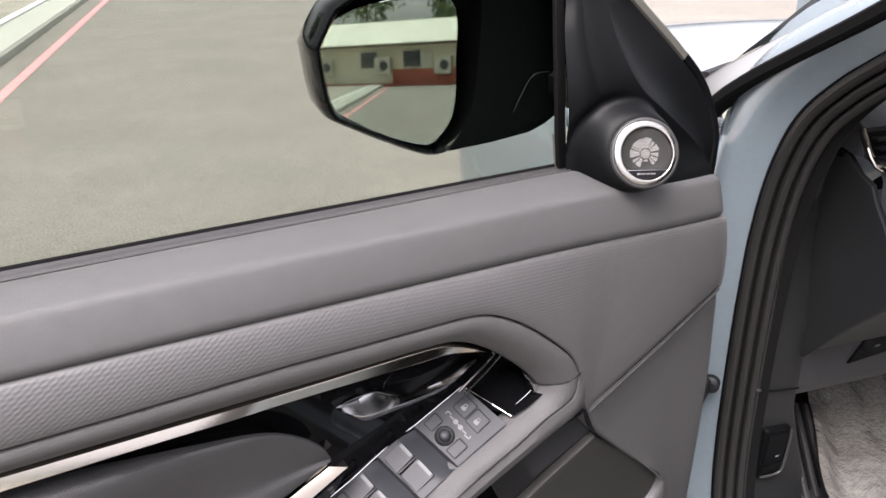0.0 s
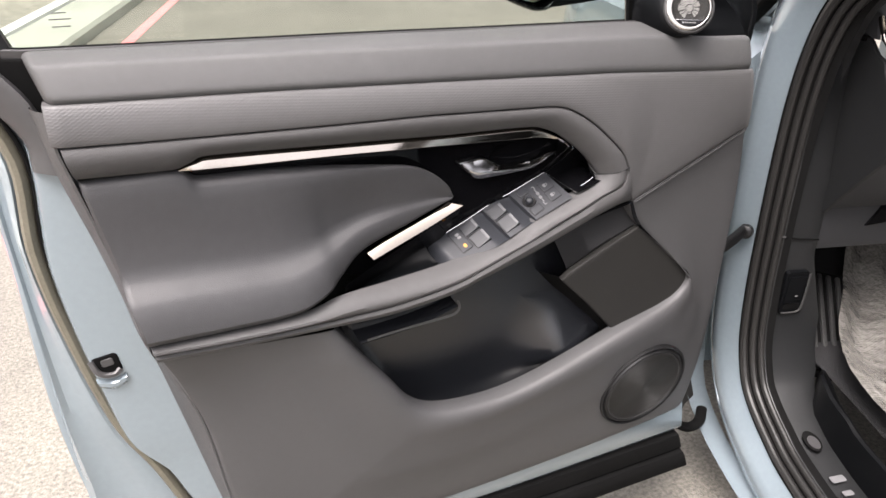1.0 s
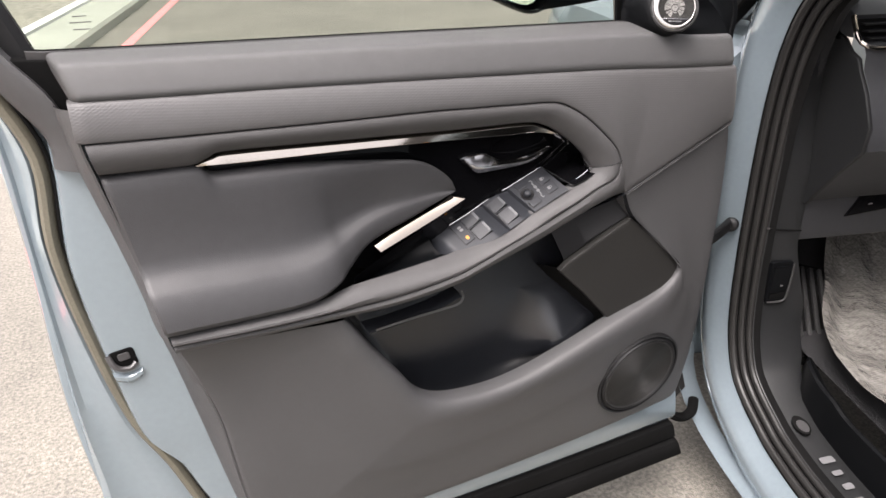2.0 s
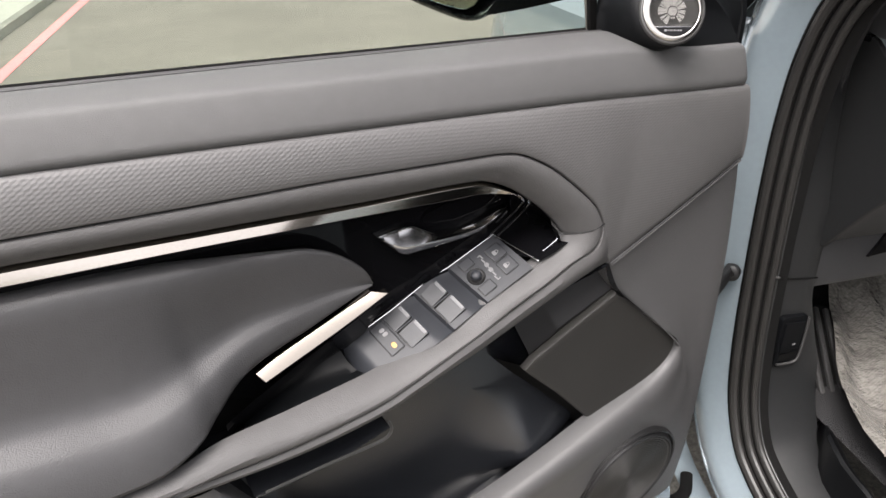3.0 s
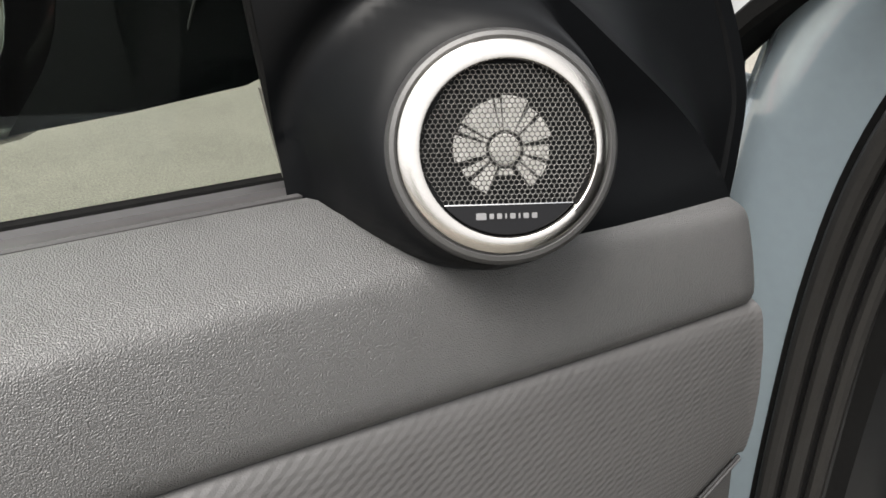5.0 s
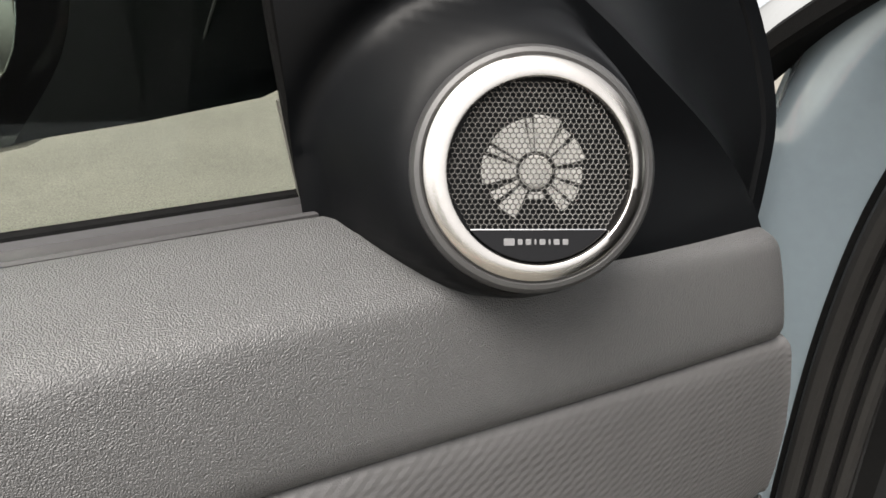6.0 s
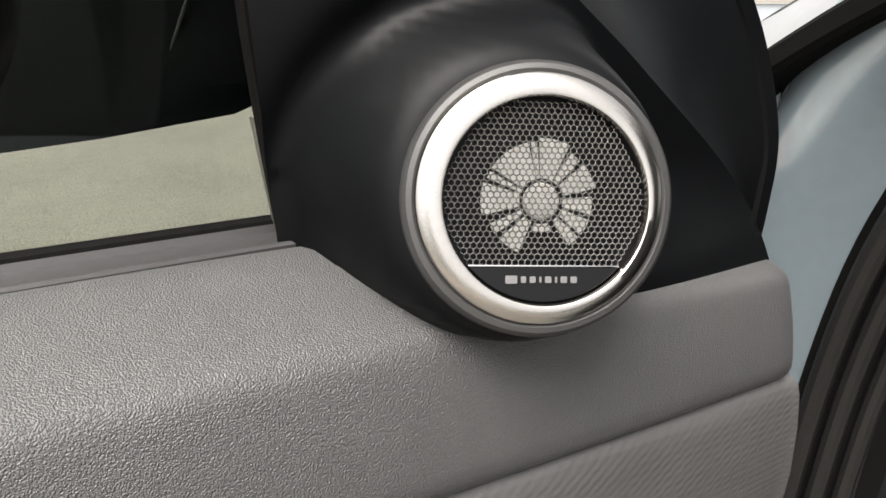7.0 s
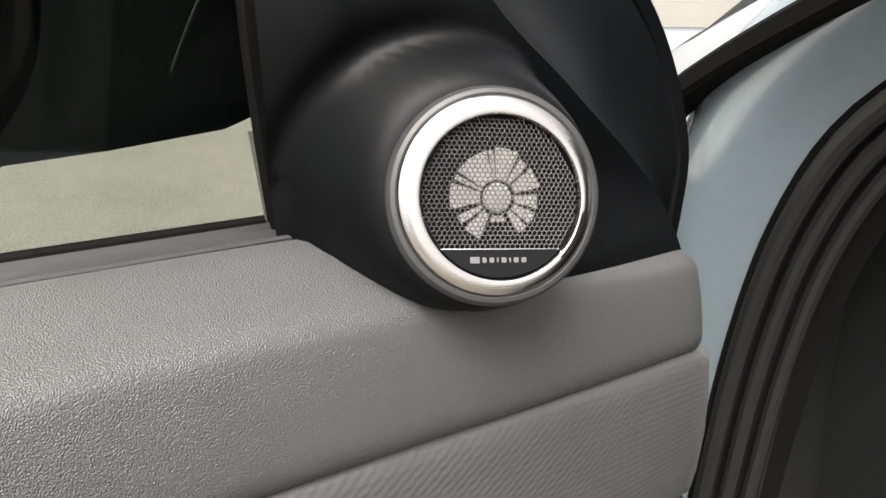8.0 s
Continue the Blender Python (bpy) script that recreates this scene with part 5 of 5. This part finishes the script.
part("pillar_cover", loft(np.array(hi_curve), np.array(lo_curve), [(0, -0.02), (0, 0), (0.15, 0.004), (0.5, 0.006), (0.85, 0.006), (0.95, 0.003), (1, -0.004), (1, -0.03)], 30, way=tuple(-RGT)), pillar_chrome, body, "polished windscreen pillar cover")
screen = [side_curve([(0.25, 1.06), (0.22, 1.10), (0.10, 1.19), (0.01, 1.255), (-0.23, 1.40), (-0.53, 1.56)], 0.105), side_curve([(0.42, 1.06), (0.37, 1.10), (0.22, 1.20), (0.1, 1.28), (-0.18, 1.44), (-0.5, 1.60)], 0.5), side_curve([(0.42, 1.06), (0.37, 1.10), (0.22, 1.20), (0.1, 1.28), (-0.18, 1.44), (-0.5, 1.60)], 1.1), side_curve([(0.25, 1.06), (0.22, 1.10), (0.10, 1.19), (0.01, 1.255), (-0.23, 1.40), (-0.53, 1.56)], 1.55)]
windscreen = part("windscreen", sheet(screen)[0], pane_glass, body, "green-tinted windscreen glass")
windscreen.visible_shadow = False
part("cowl", sheet([[W(0.20, 0.04, 1.05), W(0.42, 0.3, 1.055), W(0.47, 0.8, 1.055), W(0.3, 1.5, 1.05)], [W(0.30, 0.02, 1.045), W(0.50, 0.26, 1.04), W(0.60, 0.8, 1.045), W(0.42, 1.5, 1.04)], [W(0.32, 0.02, 1.01), W(0.52, 0.26, 1.0), W(0.62, 0.8, 1.0), W(0.44, 1.5, 1.0)]])[0], dark_plastic, body, "black plastic cowl below the windscreen")
part("wiper", sweep(spline([W(0.30, 0.14, 1.075), W(0.38, 0.3, 1.078), W(0.42, 0.5, 1.078), W(0.43, 0.8, 1.075)], 20), box_section(0.02, 0.025), up=(0, 0, 1)), dark_plastic, body, "black wiper arm")
# wing and bonnet
wing = []
for u in np.linspace(0.095, 1.7, 24):
    drop = 0.16 * max(0.0, (u - 0.9)) ** 1.5
    turn = 1.2 * max(0.0, u - 1.12) ** 2
    wing.append([W(u, turn + 0.0, 0.26), W(u, turn - 0.018, 0.45), W(u, turn - 0.026, 0.62), W(u, turn - 0.032 - 0.01 * min(1, u), 0.78), W(u, turn - 0.028, 0.90 - drop * 0.5), W(u, turn - 0.012, 0.965 - drop), W(u, turn + 0.03, 1.0 - drop), W(u, turn + 0.10, 1.016 - drop), W(u, turn + 0.14, 1.018 - drop)])
wing.insert(0, [q + RGT * 0.09 - FWD * 0.006 for q in wing[0]])
part("wing", sheet(wing)[0], paint, body, "blue-grey front wing")
bonnet = []
for v in np.linspace(0.145, 1.5, 16):
    bow = 0.05 * (1 - ((v - 0.82) / 0.7) ** 2)
    bonnet.append([W(u, v + 1.2 * max(0.0, u - 1.12) ** 2 * max(0.0, (0.8 - v) / 0.65), 1.0 + bow + 0.018 - 0.16 * max(0.0, (u - 0.9)) ** 1.5) for u in np.linspace(0.34 + 0.2 * math.sin(math.pi * (v - 0.1) / 1.5), 1.75, 16)])
part("bonnet", sheet(bonnet)[0], paint, body, "blue-grey bonnet")
part("sill_cover", loft([W(0.085, -0.028, 0.30), W(0.05, -0.03, 0.22), W(-0.1, -0.03, 0.16), W(-0.4, -0.03, 0.145), W(-1.2, -0.03, 0.145)], [W(0.10, 0.04, 0.14), W(0.06, 0.05, 0.09), W(-0.1, 0.07, 0.08), W(-0.4, 0.07, 0.08), W(-1.2, 0.07, 0.08)], [(0, -0.05), (0, 0), (0.3, 0.01), (0.8, 0.006), (1, 0)], 30, way=tuple(-RGT)), paint, body, "painted sill")
# dark reflections in the lower paint, laid on as a black patch
part("reflection_patch", loft([W(0.10, -0.012, 0.34), W(0.06, -0.022, 0.27), W(0.02, -0.024, 0.22)], [W(0.13, -0.012, 0.16), W(0.09, -0.02, 0.13), W(0.06, -0.02, 0.10)], [(0, 0), (0.3, 0.012), (0.8, 0.012), (1, 0)], 14, way=tuple(-RGT)), dark_plastic, body, "black patch for dark reflections on the lower body")
# unseen shell behind the opening, added to close the car and block sky light
part("roof", sheet([[W(u, v, 1.60 + 0.04 * math.sin(math.pi * (v - 0.1) / 1.45) - 0.02 * (u + 1.6) ** 2) for v in np.linspace(0.14, 1.52, 10)] for u in np.linspace(-0.49, -3.2, 12)])[0], paint, body)
part("rear_side", sheet([[W(u, v, z) for u in np.linspace(-1.05, -3.4, 8)] for v, z in ((0.0, 0.2), (-0.03, 0.6), (-0.02, 0.95), (0.02, 1.08))])[0], paint, body)
# matt black in place of glass, to keep sky reflections out of the door window
part("rear_window", sheet([[W(u, v, z) for u in np.linspace(-1.05, -3.2, 8)] for v, z in ((0.022, 1.08), (0.14, 1.58))])[0], dark_plastic, body)
# plain dark walls, unseen, added to darken the cabin and its reflections
part("cabin_light_block", sheet([[W(-1.25, v, z) for v in (0.03, 0.8, 1.55)] for z in (0.3, 1.58)])[0], carpet, body)
part("far_lining", sheet([[W(u, 1.5, z) for u in (0.4, -1.25)] for z in (0.3, 1.1)])[0], carpet, body)
far_window = part("far_window", sheet([[W(u, v, z) for u in (0.2, -3.2)] for v, z in ((1.575, 1.05), (1.50, 1.60))])[0], pane_glass, body)
far_window.visible_shadow = False
part("roof_lining", sheet([[W(u, v, 1.555) for v in (0.16, 1.5)] for u in (-0.55, -1.25)])[0], grey_panel, body)
part("nose", sheet([[W(1.70 + 0.14 * math.sin(math.pi * k / 10) * s, 0.40 + 0.09 * k, z) for k in range(11)] for z, s in ((0.2, 0.6), (0.35, 1.3), (0.6, 1.4), (0.8, 1.1), (0.92, 0.4))])[0], paint, body)
part("tail", sheet([[W(-3.38 + dx, v, z) for v in (0.0, 0.3, 0.8, 1.3, 1.58)] for dx, z in ((0.0, 0.2), (-0.12, 0.4), (-0.1, 0.8), (0.0, 1.08), (0.2, 1.58))])[0], paint, body)
part("far_side", sheet([[W(u, 1.58, z) for u in (1.7, -3.4)] for z in (0.2, 1.05)])[0], paint, body)

# unseen sheet added to keep light through the hinge gap off the pillar
part("hinge_light_block", sheet([[(0.232, 0.097, z), tuple((Vector((0.232, 0.097, z)) + W(0.10, -0.016, z)) / 2 + Vector((-0.005, 0.01, 0))), tuple(W(0.10, -0.016, z))] for z in np.linspace(0.30, 1.03, 12)])[0], rubber, body, "unseen black sheet blocking light through the hinge gap")

# road wheels under the body
for u in (0.66, -2.05):
    for v, side in ((0.20, 1), (1.38, -1)):
        AX = face_matrix(W(u, v, 0.335), tuple(FWD), tuple(RGT * -side))
        tyre = part("wheel", lathe([(0.22, -0.10), (0.30, -0.11), (0.328, -0.095), (0.335, -0.06), (0.335, 0.06), (0.328, 0.095), (0.30, 0.11), (0.23, 0.10), (0.22, 0.06)], AX, 48), rubber, car, "black tyre")
        part("rim", lathe([(0.222, 0.095), (0.21, 0.085), (0.20, 0.05), (0.07, 0.07), (0.05, 0.085), (0.0001, 0.085)], AX, 48), dark_chrome, tyre, "dark metal rim")

# ---- hinge check strap ----
strap = part("check_strap", sweep(spline([(0.225, -0.012, 0.665), (0.28, 0.012, 0.660), (0.33, 0.036, 0.657), (0.372, 0.058, 0.656)], 14), box_section(0.012, 0.026, 0.25), up=(0, 0, 1)), dark_plastic, car, "black door check strap")
part("strap_bolt", lathe([(0.014, -0.004), (0.014, 0.008), (0.011, 0.011), (0.006, 0.012), (0.006, 0.010), (0.0001, 0.010)], face_matrix((0.372, 0.052, 0.656), (0, 0, 1), (-0.85, -0.5, 0.1)), 20), dark_plastic, strap)

part("hinge_plug", sweep(spline([(0.240, 0.02, 0.262), (0.249, 0.02, 0.232), (0.276, 0.02, 0.209), (0.302, 0.02, 0.201), (0.326, 0.026, 0.206), (0.352, 0.05, 0.212)], 22), round_section(0.020, 0.024, 10)), rubber, strap, "black rubber cable boot")
part("hinge_stub", plate(rounded(0.010, 0.026, 0.003), 0.02, 0.002, door_m(0.236, -0.006, 0.262)), dark_chrome, strap)

# ---- cabin ----
cabin = part("cabin_floor", sheet([[W(0.42, v, 0.75) for v in (0.175, 0.4, 1.5)], [W(0.34, v, 0.52) for v in (0.175, 0.4, 1.5)], [W(0.22, v, 0.39) for v in (0.175, 0.4, 1.5)], [W(-0.4, v, 0.35) for v in (0.175, 0.4, 1.5)], [W(-1.6, v, 0.35) for v in (0.175, 0.4, 1.5)]])[0], carpet, car, "black carpeted cabin floor")
part("sill_inner", loft([W(-0.07, 0.205, 0.325), W(-0.12, 0.165, 0.368), W(-0.170, 0.126, 0.397), W(-0.215, 0.120, 0.380), W(-0.28, 0.120, 0.369), W(-0.387, 0.120, 0.354), W(-1.1, 0.120, 0.345)], [W(-0.05, 0.24, 0.32), W(-0.10, 0.20, 0.355), W(-0.15, 0.170, 0.378), W(-0.215, 0.155, 0.362), W(-0.28, 0.150, 0.352), W(-0.387, 0.148, 0.34), W(-1.1, 0.148, 0.335)], [(0, -0.10), (0, 0), (0.2, 0.006), (0.5, 0.004), (0.8, -0.004), (1, -0.012), (1, -0.08)], 40, way=(0, 0, 1)), corner_plastic, cabin, "black sill trim")
KP = face_matrix(W(-0.0755, 0.092, 0.540), tuple(RGT + FWD * -0.04), tuple(-FWD))
kick = part("kick_panel", plate(rounded(0.050, 0.100, 0.008), 0.012, 0.0015, KP), corner_plastic, car, "black kick panel with a small fuse cover")
part("fuse_cover", plate([(-0.020, 0.034), (-0.022, -0.026), (-0.004, -0.026), (0.002, -0.020), (0.014, -0.020), (0.019, 0.034)], 0.004, 0.0012, KP @ Matrix.Translation((0, 0.006, 0.0035))), corner_plastic, kick)
part("cover_mark", plate(rounded(0.006, 0.003, 0.001, 3), 0.001, 0.0002, KP @ Matrix.Translation((0.003, -0.004, 0.0042))), white_print, kick)
# shade of the opening under the cover, painted as a black plate
part("finger_slot", plate(rounded(0.034, 0.014, 0.003), 0.004, 0.0006, KP @ Matrix.Translation((-0.002, -0.030, 0.001))), black_cloth, kick)
# lip in a paler plastic than the panel, to paint its rim highlight
part("cover_lip", sweep(spline([KP @ Vector(q) for q in ((0.0235, 0.045, 0.002), (0.0225, 0.01, 0.003), (0.019, -0.030, 0.004), (0.012, -0.041, 0.004), (-0.005, -0.0435, 0.003), (-0.021, -0.0435, 0.002))], 28), round_section(0.0045, 0.0045, 8), up=tuple(-FWD)), rim_plastic, kick)
part("trim_joint", sweep(spline([W(-0.056, 0.046, 0.663), W(-0.0645, 0.066, 0.661), W(-0.0655, 0.10, 0.657), W(-0.066, 0.122, 0.655)], 16), round_section(0.003, 0.003, 6), up=(0, 0, 1)), black_cloth, kick)
part("trim_clip", plate(rounded(0.012, 0.004, 0.0015, 3), 0.003, 0.0006, face_matrix(W(-0.0595, 0.047, 0.663), tuple(RGT), tuple(-FWD - RGT))), rim_plastic, kick)
SC = face_matrix(W(-0.242, 0.085, 0.300), tuple(-FWD), tuple(Vector((0, 0, 0.9)) - RGT * 0.12 - FWD * 0.12))
part("sill_button", lathe([(0.020, -0.004), (0.020, 0.002), (0.018, 0.003), (0.0001, 0.0032)], SC @ Matrix.Diagonal((1.25, 0.75, 1, 1)), 28), rubber, kick, "oval sill plug")
part("button_face", lathe([(0.015, 0.0), (0.014, 0.0042), (0.0001, 0.0046)], SC @ Matrix.Translation((0.005, 0, 0)) @ Matrix.Diagonal((1.15, 0.72, 1, 1)), 28), belt_grey, kick)
for k, (w, h) in enumerate(((0.016, 0.028), (0.012, 0.020), (0.014, 0.020), (0.012, 0.020))):
    part("sill_mark", plate(rounded(w, h, 0.003, 3), 0.001, 0.0002, face_matrix(W(-0.328 - 0.032 * k, 0.086, 0.2835 - 0.0035 * k), tuple(-FWD), tuple(Vector((0, 0, 1)) - RGT * 0.1)) @ Matrix.Translation((0, 0, 0.002))), white_print, kick)

# the dashboard's section, carried across the car behind a flat end panel
DASH = [(0.25, 1.07), (0.06, 1.105), (-0.02, 1.102), (-0.065, 1.095), (-0.083, 1.083), (-0.078, 1.074), (-0.090, 1.044), (-0.117, 1.038), (-0.128, 1.022), (-0.132, 0.995), (-0.158, 0.962), (-0.188, 0.905), (-0.185, 0.862), (-0.137, 0.806), (-0.066, 0.722), (0.0, 0.70)]
dash = part("dashboard", sheet([[W(u, v, z) for u, z in DASH] for v in np.linspace(0.119, 1.5, 14)])[0], grey_panel, car, "dark grey dashboard with air vent")
END = [(0.06, 1.098), (0.02, 1.0), (0.0, 0.90), (-0.02, 0.80), (-0.045, 0.712), (-0.069, 0.716), (-0.102, 0.760), (-0.136, 0.804), (-0.182, 0.858), (-0.186, 0.905), (-0.156, 0.960), (-0.130, 0.993), (-0.118, 1.014), (-0.096, 1.022), (-0.072, 1.042), (-0.045, 1.05), (-0.02, 1.09)]
EM = face_matrix(W(0, 0.113, 0), tuple(-FWD), tuple(-RGT))
part("end_panel", plate([(-u, z) for u, z in END], 0.008, 0.0025, EM), opening_grey, dash, "black dashboard end panel")
part("end_cap", plate([(-u, z) for u, z in ((-0.02, 1.10), (-0.035, 1.055), (-0.075, 1.045), (-0.088, 1.045), (-0.078, 1.075), (-0.083, 1.085), (-0.06, 1.097))], 0.006, 0.0015, EM), grey_panel, dash)
part("end_clip", plate(rounded(0.022, 0.010, 0.003), 0.01, 0.002, EM @ Matrix.Translation((0.052, 1.042, 0.004))), gloss, dash)
part("knee_panel", sheet([[W(u, v, z) for v in np.linspace(0.125, 0.75, 8)] for u, z in ((-0.06, 0.90), (-0.058, 0.80), (-0.055, 0.70), (-0.050, 0.64), (-0.042, 0.622), (-0.02, 0.612), (0.3, 0.60))])[0], grey_panel, dash, "dark grey knee panel")
BM = face_matrix(W(-0.058, 0.295, 0.702), tuple(RGT), tuple(-FWD)) @ pose(0, 0, 0, 0, 0, 8)
part("dial_panel", plate([(-0.075, -0.018), (0.08, -0.022), (0.08, 0.034), (-0.045, 0.024)], 0.008, 0.002, BM), gloss, dash, "glossy black light switch panel")
for dx in (-0.02, 0.03):
    part("dial_mark", plate(rounded(0.010, 0.003, 0.001, 3), 0.001, 0.0002, BM @ Matrix.Translation((dx, 0, 0.0006))), white_print, dash)
for k in range(3):
    part("vent_slat", sweep([W(-0.090 - 0.008 * k, 0.13, 1.068 - 0.011 * k), W(-0.090 - 0.008 * k, 0.44, 1.070 - 0.011 * k)], box_section(0.003, 0.014), up=tuple(-FWD)), dark_plastic, dash)
part("vent", sheet([[W(u, v, z) for v in (0.125, 0.45)] for u, z in ((-0.081, 1.0755), (-0.0925, 1.0445))])[0], black_cloth, dash, "black air vent")
part("vent_trim", sweep(spline([W(-0.084, 0.112, 1.082), W(-0.098, 0.110, 1.064), W(-0.117, 0.111, 1.043), W(-0.128, 0.128, 1.034), W(-0.130, 0.17, 1.033), W(-0.130, 0.45, 1.036)], 30), box_section(0.007, 0.008), up=tuple(-FWD)), satin, dash, "satin metal vent trim")

REST = face_matrix(W(0.015, 0.262, 0.398), tuple(RGT * 0.92 - FWD * 0.38), tuple(-FWD * 0.5 + Vector((0, 0, 0.86))))
rest = part("footrest", plate(rounded(0.084, 0.27, 0.01), 0.02, 0.004, REST), rubber, car, "black ribbed footrest")
for k in range(4):
    part("rib", plate(rounded(0.011, 0.25, 0.004, 3), 0.012, 0.003, REST @ Matrix.Translation((-0.0315 + 0.021 * k, 0, 0.007))), rim_plastic, rest)


def wrapped_mat():
    rows = []
    for a in np.linspace(0, 1, 60):
        row = []
        for b in np.linspace(0, 1, 40):
            u = 0.235 - 1.0 * a
            v0 = np.interp(u, [-0.8, -0.4, -0.30, -0.2, -0.15, -0.02, 0.11, 0.21, 0.24], [0.15, 0.15, 0.152, 0.155, 0.172, 0.258, 0.36, 0.42, 0.44])
            v = v0 + (0.85 - v0) * b
            z = 0.375 + 0.10 * max(0, (u - 0.1) / 0.14) ** 2 + 0.012 * math.sin(b * 34 + 5 * a) * (1 - a) * (0.4 + 0.6 * noise.noise((u * 5, v * 5, 0)))
            z += 0.02 * noise.noise((u * 7, v * 9, 2.0)) + 0.03 * math.exp(-(b * 14) ** 2)
            row.append(W(u, v, z + 0.028))
        rows.append(row)
    return sheet(rows)[0]


mat_ob = thing("floor_mat", W(-0.1, 0.4, 0.37), "floor mat under crinkled clear plastic wrap", "floor mat")
part("plastic_wrap", wrapped_mat(), wrap, mat_ob, "crinkled translucent plastic wrap")
part("mat", plate(rounded(0.5, 0.8, 0.05), 0.012, 0.003, face_matrix(W(-0.25, 0.52, 0.372), tuple(RGT), (0, 0, 1))), carpet, mat_ob)

# ---- surroundings ----
BD = Vector((math.sin(radians(-163.5)), math.cos(radians(-163.5)), 0))
BS = Vector((BD.y, -BD.x, 0))
BO = Vector((-0.13, 0.14, 0)) + BD * 38
BX = (BS * 0.88 + BD * 0.47).normalized()
BY = Vector((-BX.y, BX.x, 0))
if BY.dot(BD) < 0:
    BY = -BY


def B(x, y, z):
    return BO + BX * x + BY * y + Vector((0, 0, z))


def bbox(lo, hi, bevel=0.02):
    bm = box(lo, hi, bevel)
    for v in bm.verts:
        v.co = B(*v.co)
    return bm


house = thing("building", B(0, 0, 0), "low cream building with red brick base and pale roof", "building")
part("wall", bbox((-16, 0, 0), (16, 6, 2.2)), plaster, house)
part("brick_base", bbox((-16, -0.05, 0), (0.15, 0.1, 0.85)), brick_red, house, "red brick base")
part("footing", bbox((0.15, -0.03, 0), (16, 0.1, 0.16)), brick_red, house)
roof_rows = [[B(x, y, z) for x in np.linspace(-16.4, 16.4, 40)] for y, z in ((-0.6, 2.02), (-0.62, 2.12), (2.4, 3.35), (6.4, 3.4), (6.4, 2.2))]
part("roof", sheet(roof_rows)[0], roof_sheet, house, "pale sloping sheet roof")
part("gutter", bbox((-16.4, -0.68, 1.98), (16.4, -0.6, 2.1), 0.02), bark, house)
for x in (-9.2, -5.2, -1.0, 1.5, 5.4, 9.0):
    w_ = part("window", bbox((x - 0.48, -0.06, 0.95), (x + 0.48, 0.05, 1.72), 0.02), window_dark, house)
    part("frame", bbox((x - 0.53, -0.08, 1.72), (x + 0.53, 0.02, 1.78), 0.01), roof_sheet, w_)
    part("sill", bbox((x - 0.53, -0.1, 0.89), (x + 0.53, 0.02, 0.95), 0.01), roof_sheet, w_)
part("door", bbox((-2.2, -0.07, 0.85), (-1.55, 0.03, 1.75), 0.02), unit_white, house, "pale blue-white shutter")
for x, z in ((0.55, 0.62), (-2.85, 0.55), (4.0, 0.62), (-6.8, 0.6)):
    unit = thing("air_conditioner", B(x, -0.25, z), "white outdoor air conditioner unit on the wall", "air conditioner", "air conditioners on the wall")
    part("case", bbox((x - 0.45, -0.4, z), (x + 0.45, -0.05, z + 0.85), 0.03), unit_white, unit)
    part("fan_grille", lathe([(0.24, 0), (0.24, 0.02), (0.2, 0.03), (0.0001, 0.03)], face_matrix(B(x - 0.1, -0.41, z + 0.42), tuple(BX), tuple(-BY)), 24), window_dark, unit)
shed = thing("house", B(-3.6, 11, 0), "grey weathered house behind the low building", "house")
part("wall", bbox((-6.5, 9, 0), (-0.7, 14, 5.0)), pavement_grey, shed)
for x in (-5.2, -3.9, -2.6, -1.4):
    part("window", bbox((x - 0.3, 8.94, 3.4), (x + 0.3, 9.05, 4.6), 0.02), roof_sheet, shed)


def tree(place, height, seed):
    rnd = random.Random(seed)
    ob = thing("tree", place, "leafy green street tree beyond the road", "tree", "trees beyond the road")
    place = Vector(place)
    top = place + Vector((0, 0, height * 0.6))
    part("trunk", sweep(spline([place, place + Vector((0.05, 0.03, height * 0.3)), top], 10), round_section(0.3, 0.3, 10), up=(0, 1, 0), scales=np.linspace(1, 0.5, 10)), bark, ob)
    bm = bmesh.new()
    for _ in range(1500):
        d = Vector((rnd.gauss(0, 1), rnd.gauss(0, 1), rnd.gauss(0, 0.8)))
        d = d.normalized() * (0.35 + 0.65 * rnd.random() ** 0.5) * height * 0.34
        c = place + Vector((0, 0, height * 0.68)) + d * (0.8 + 0.5 * noise.noise(d * 0.8))
        r = 0.16 + 0.12 * rnd.random()
        a, b = Vector((rnd.gauss(0, 1), rnd.gauss(0, 1), rnd.gauss(0, 1))).normalized(), Vector((rnd.gauss(0, 1), rnd.gauss(0, 1), rnd.gauss(0, 1))).normalized()
        vs = [bm.verts.new(c + q) for q in (a * r, b * r * 0.5, -a * r, -b * r * 0.5)]
        bm.faces.new(vs)
    part("crown", bm, leaf_green, ob, flip=False)
    return ob


for k, (x, y, h) in enumerate(((-11, 12, 8), (-7.5, 17, 11), (2.2, 14, 6.5), (9, 13, 9))):
    tree(B(x, y, 0), h, 10 + k)
for k, (a, l, h) in enumerate(((-7.5, 9, 6.5), (-9, 17, 8), (-8, -14, 7))):
    tree(road(a, l, 0.0), h, 30 + k)
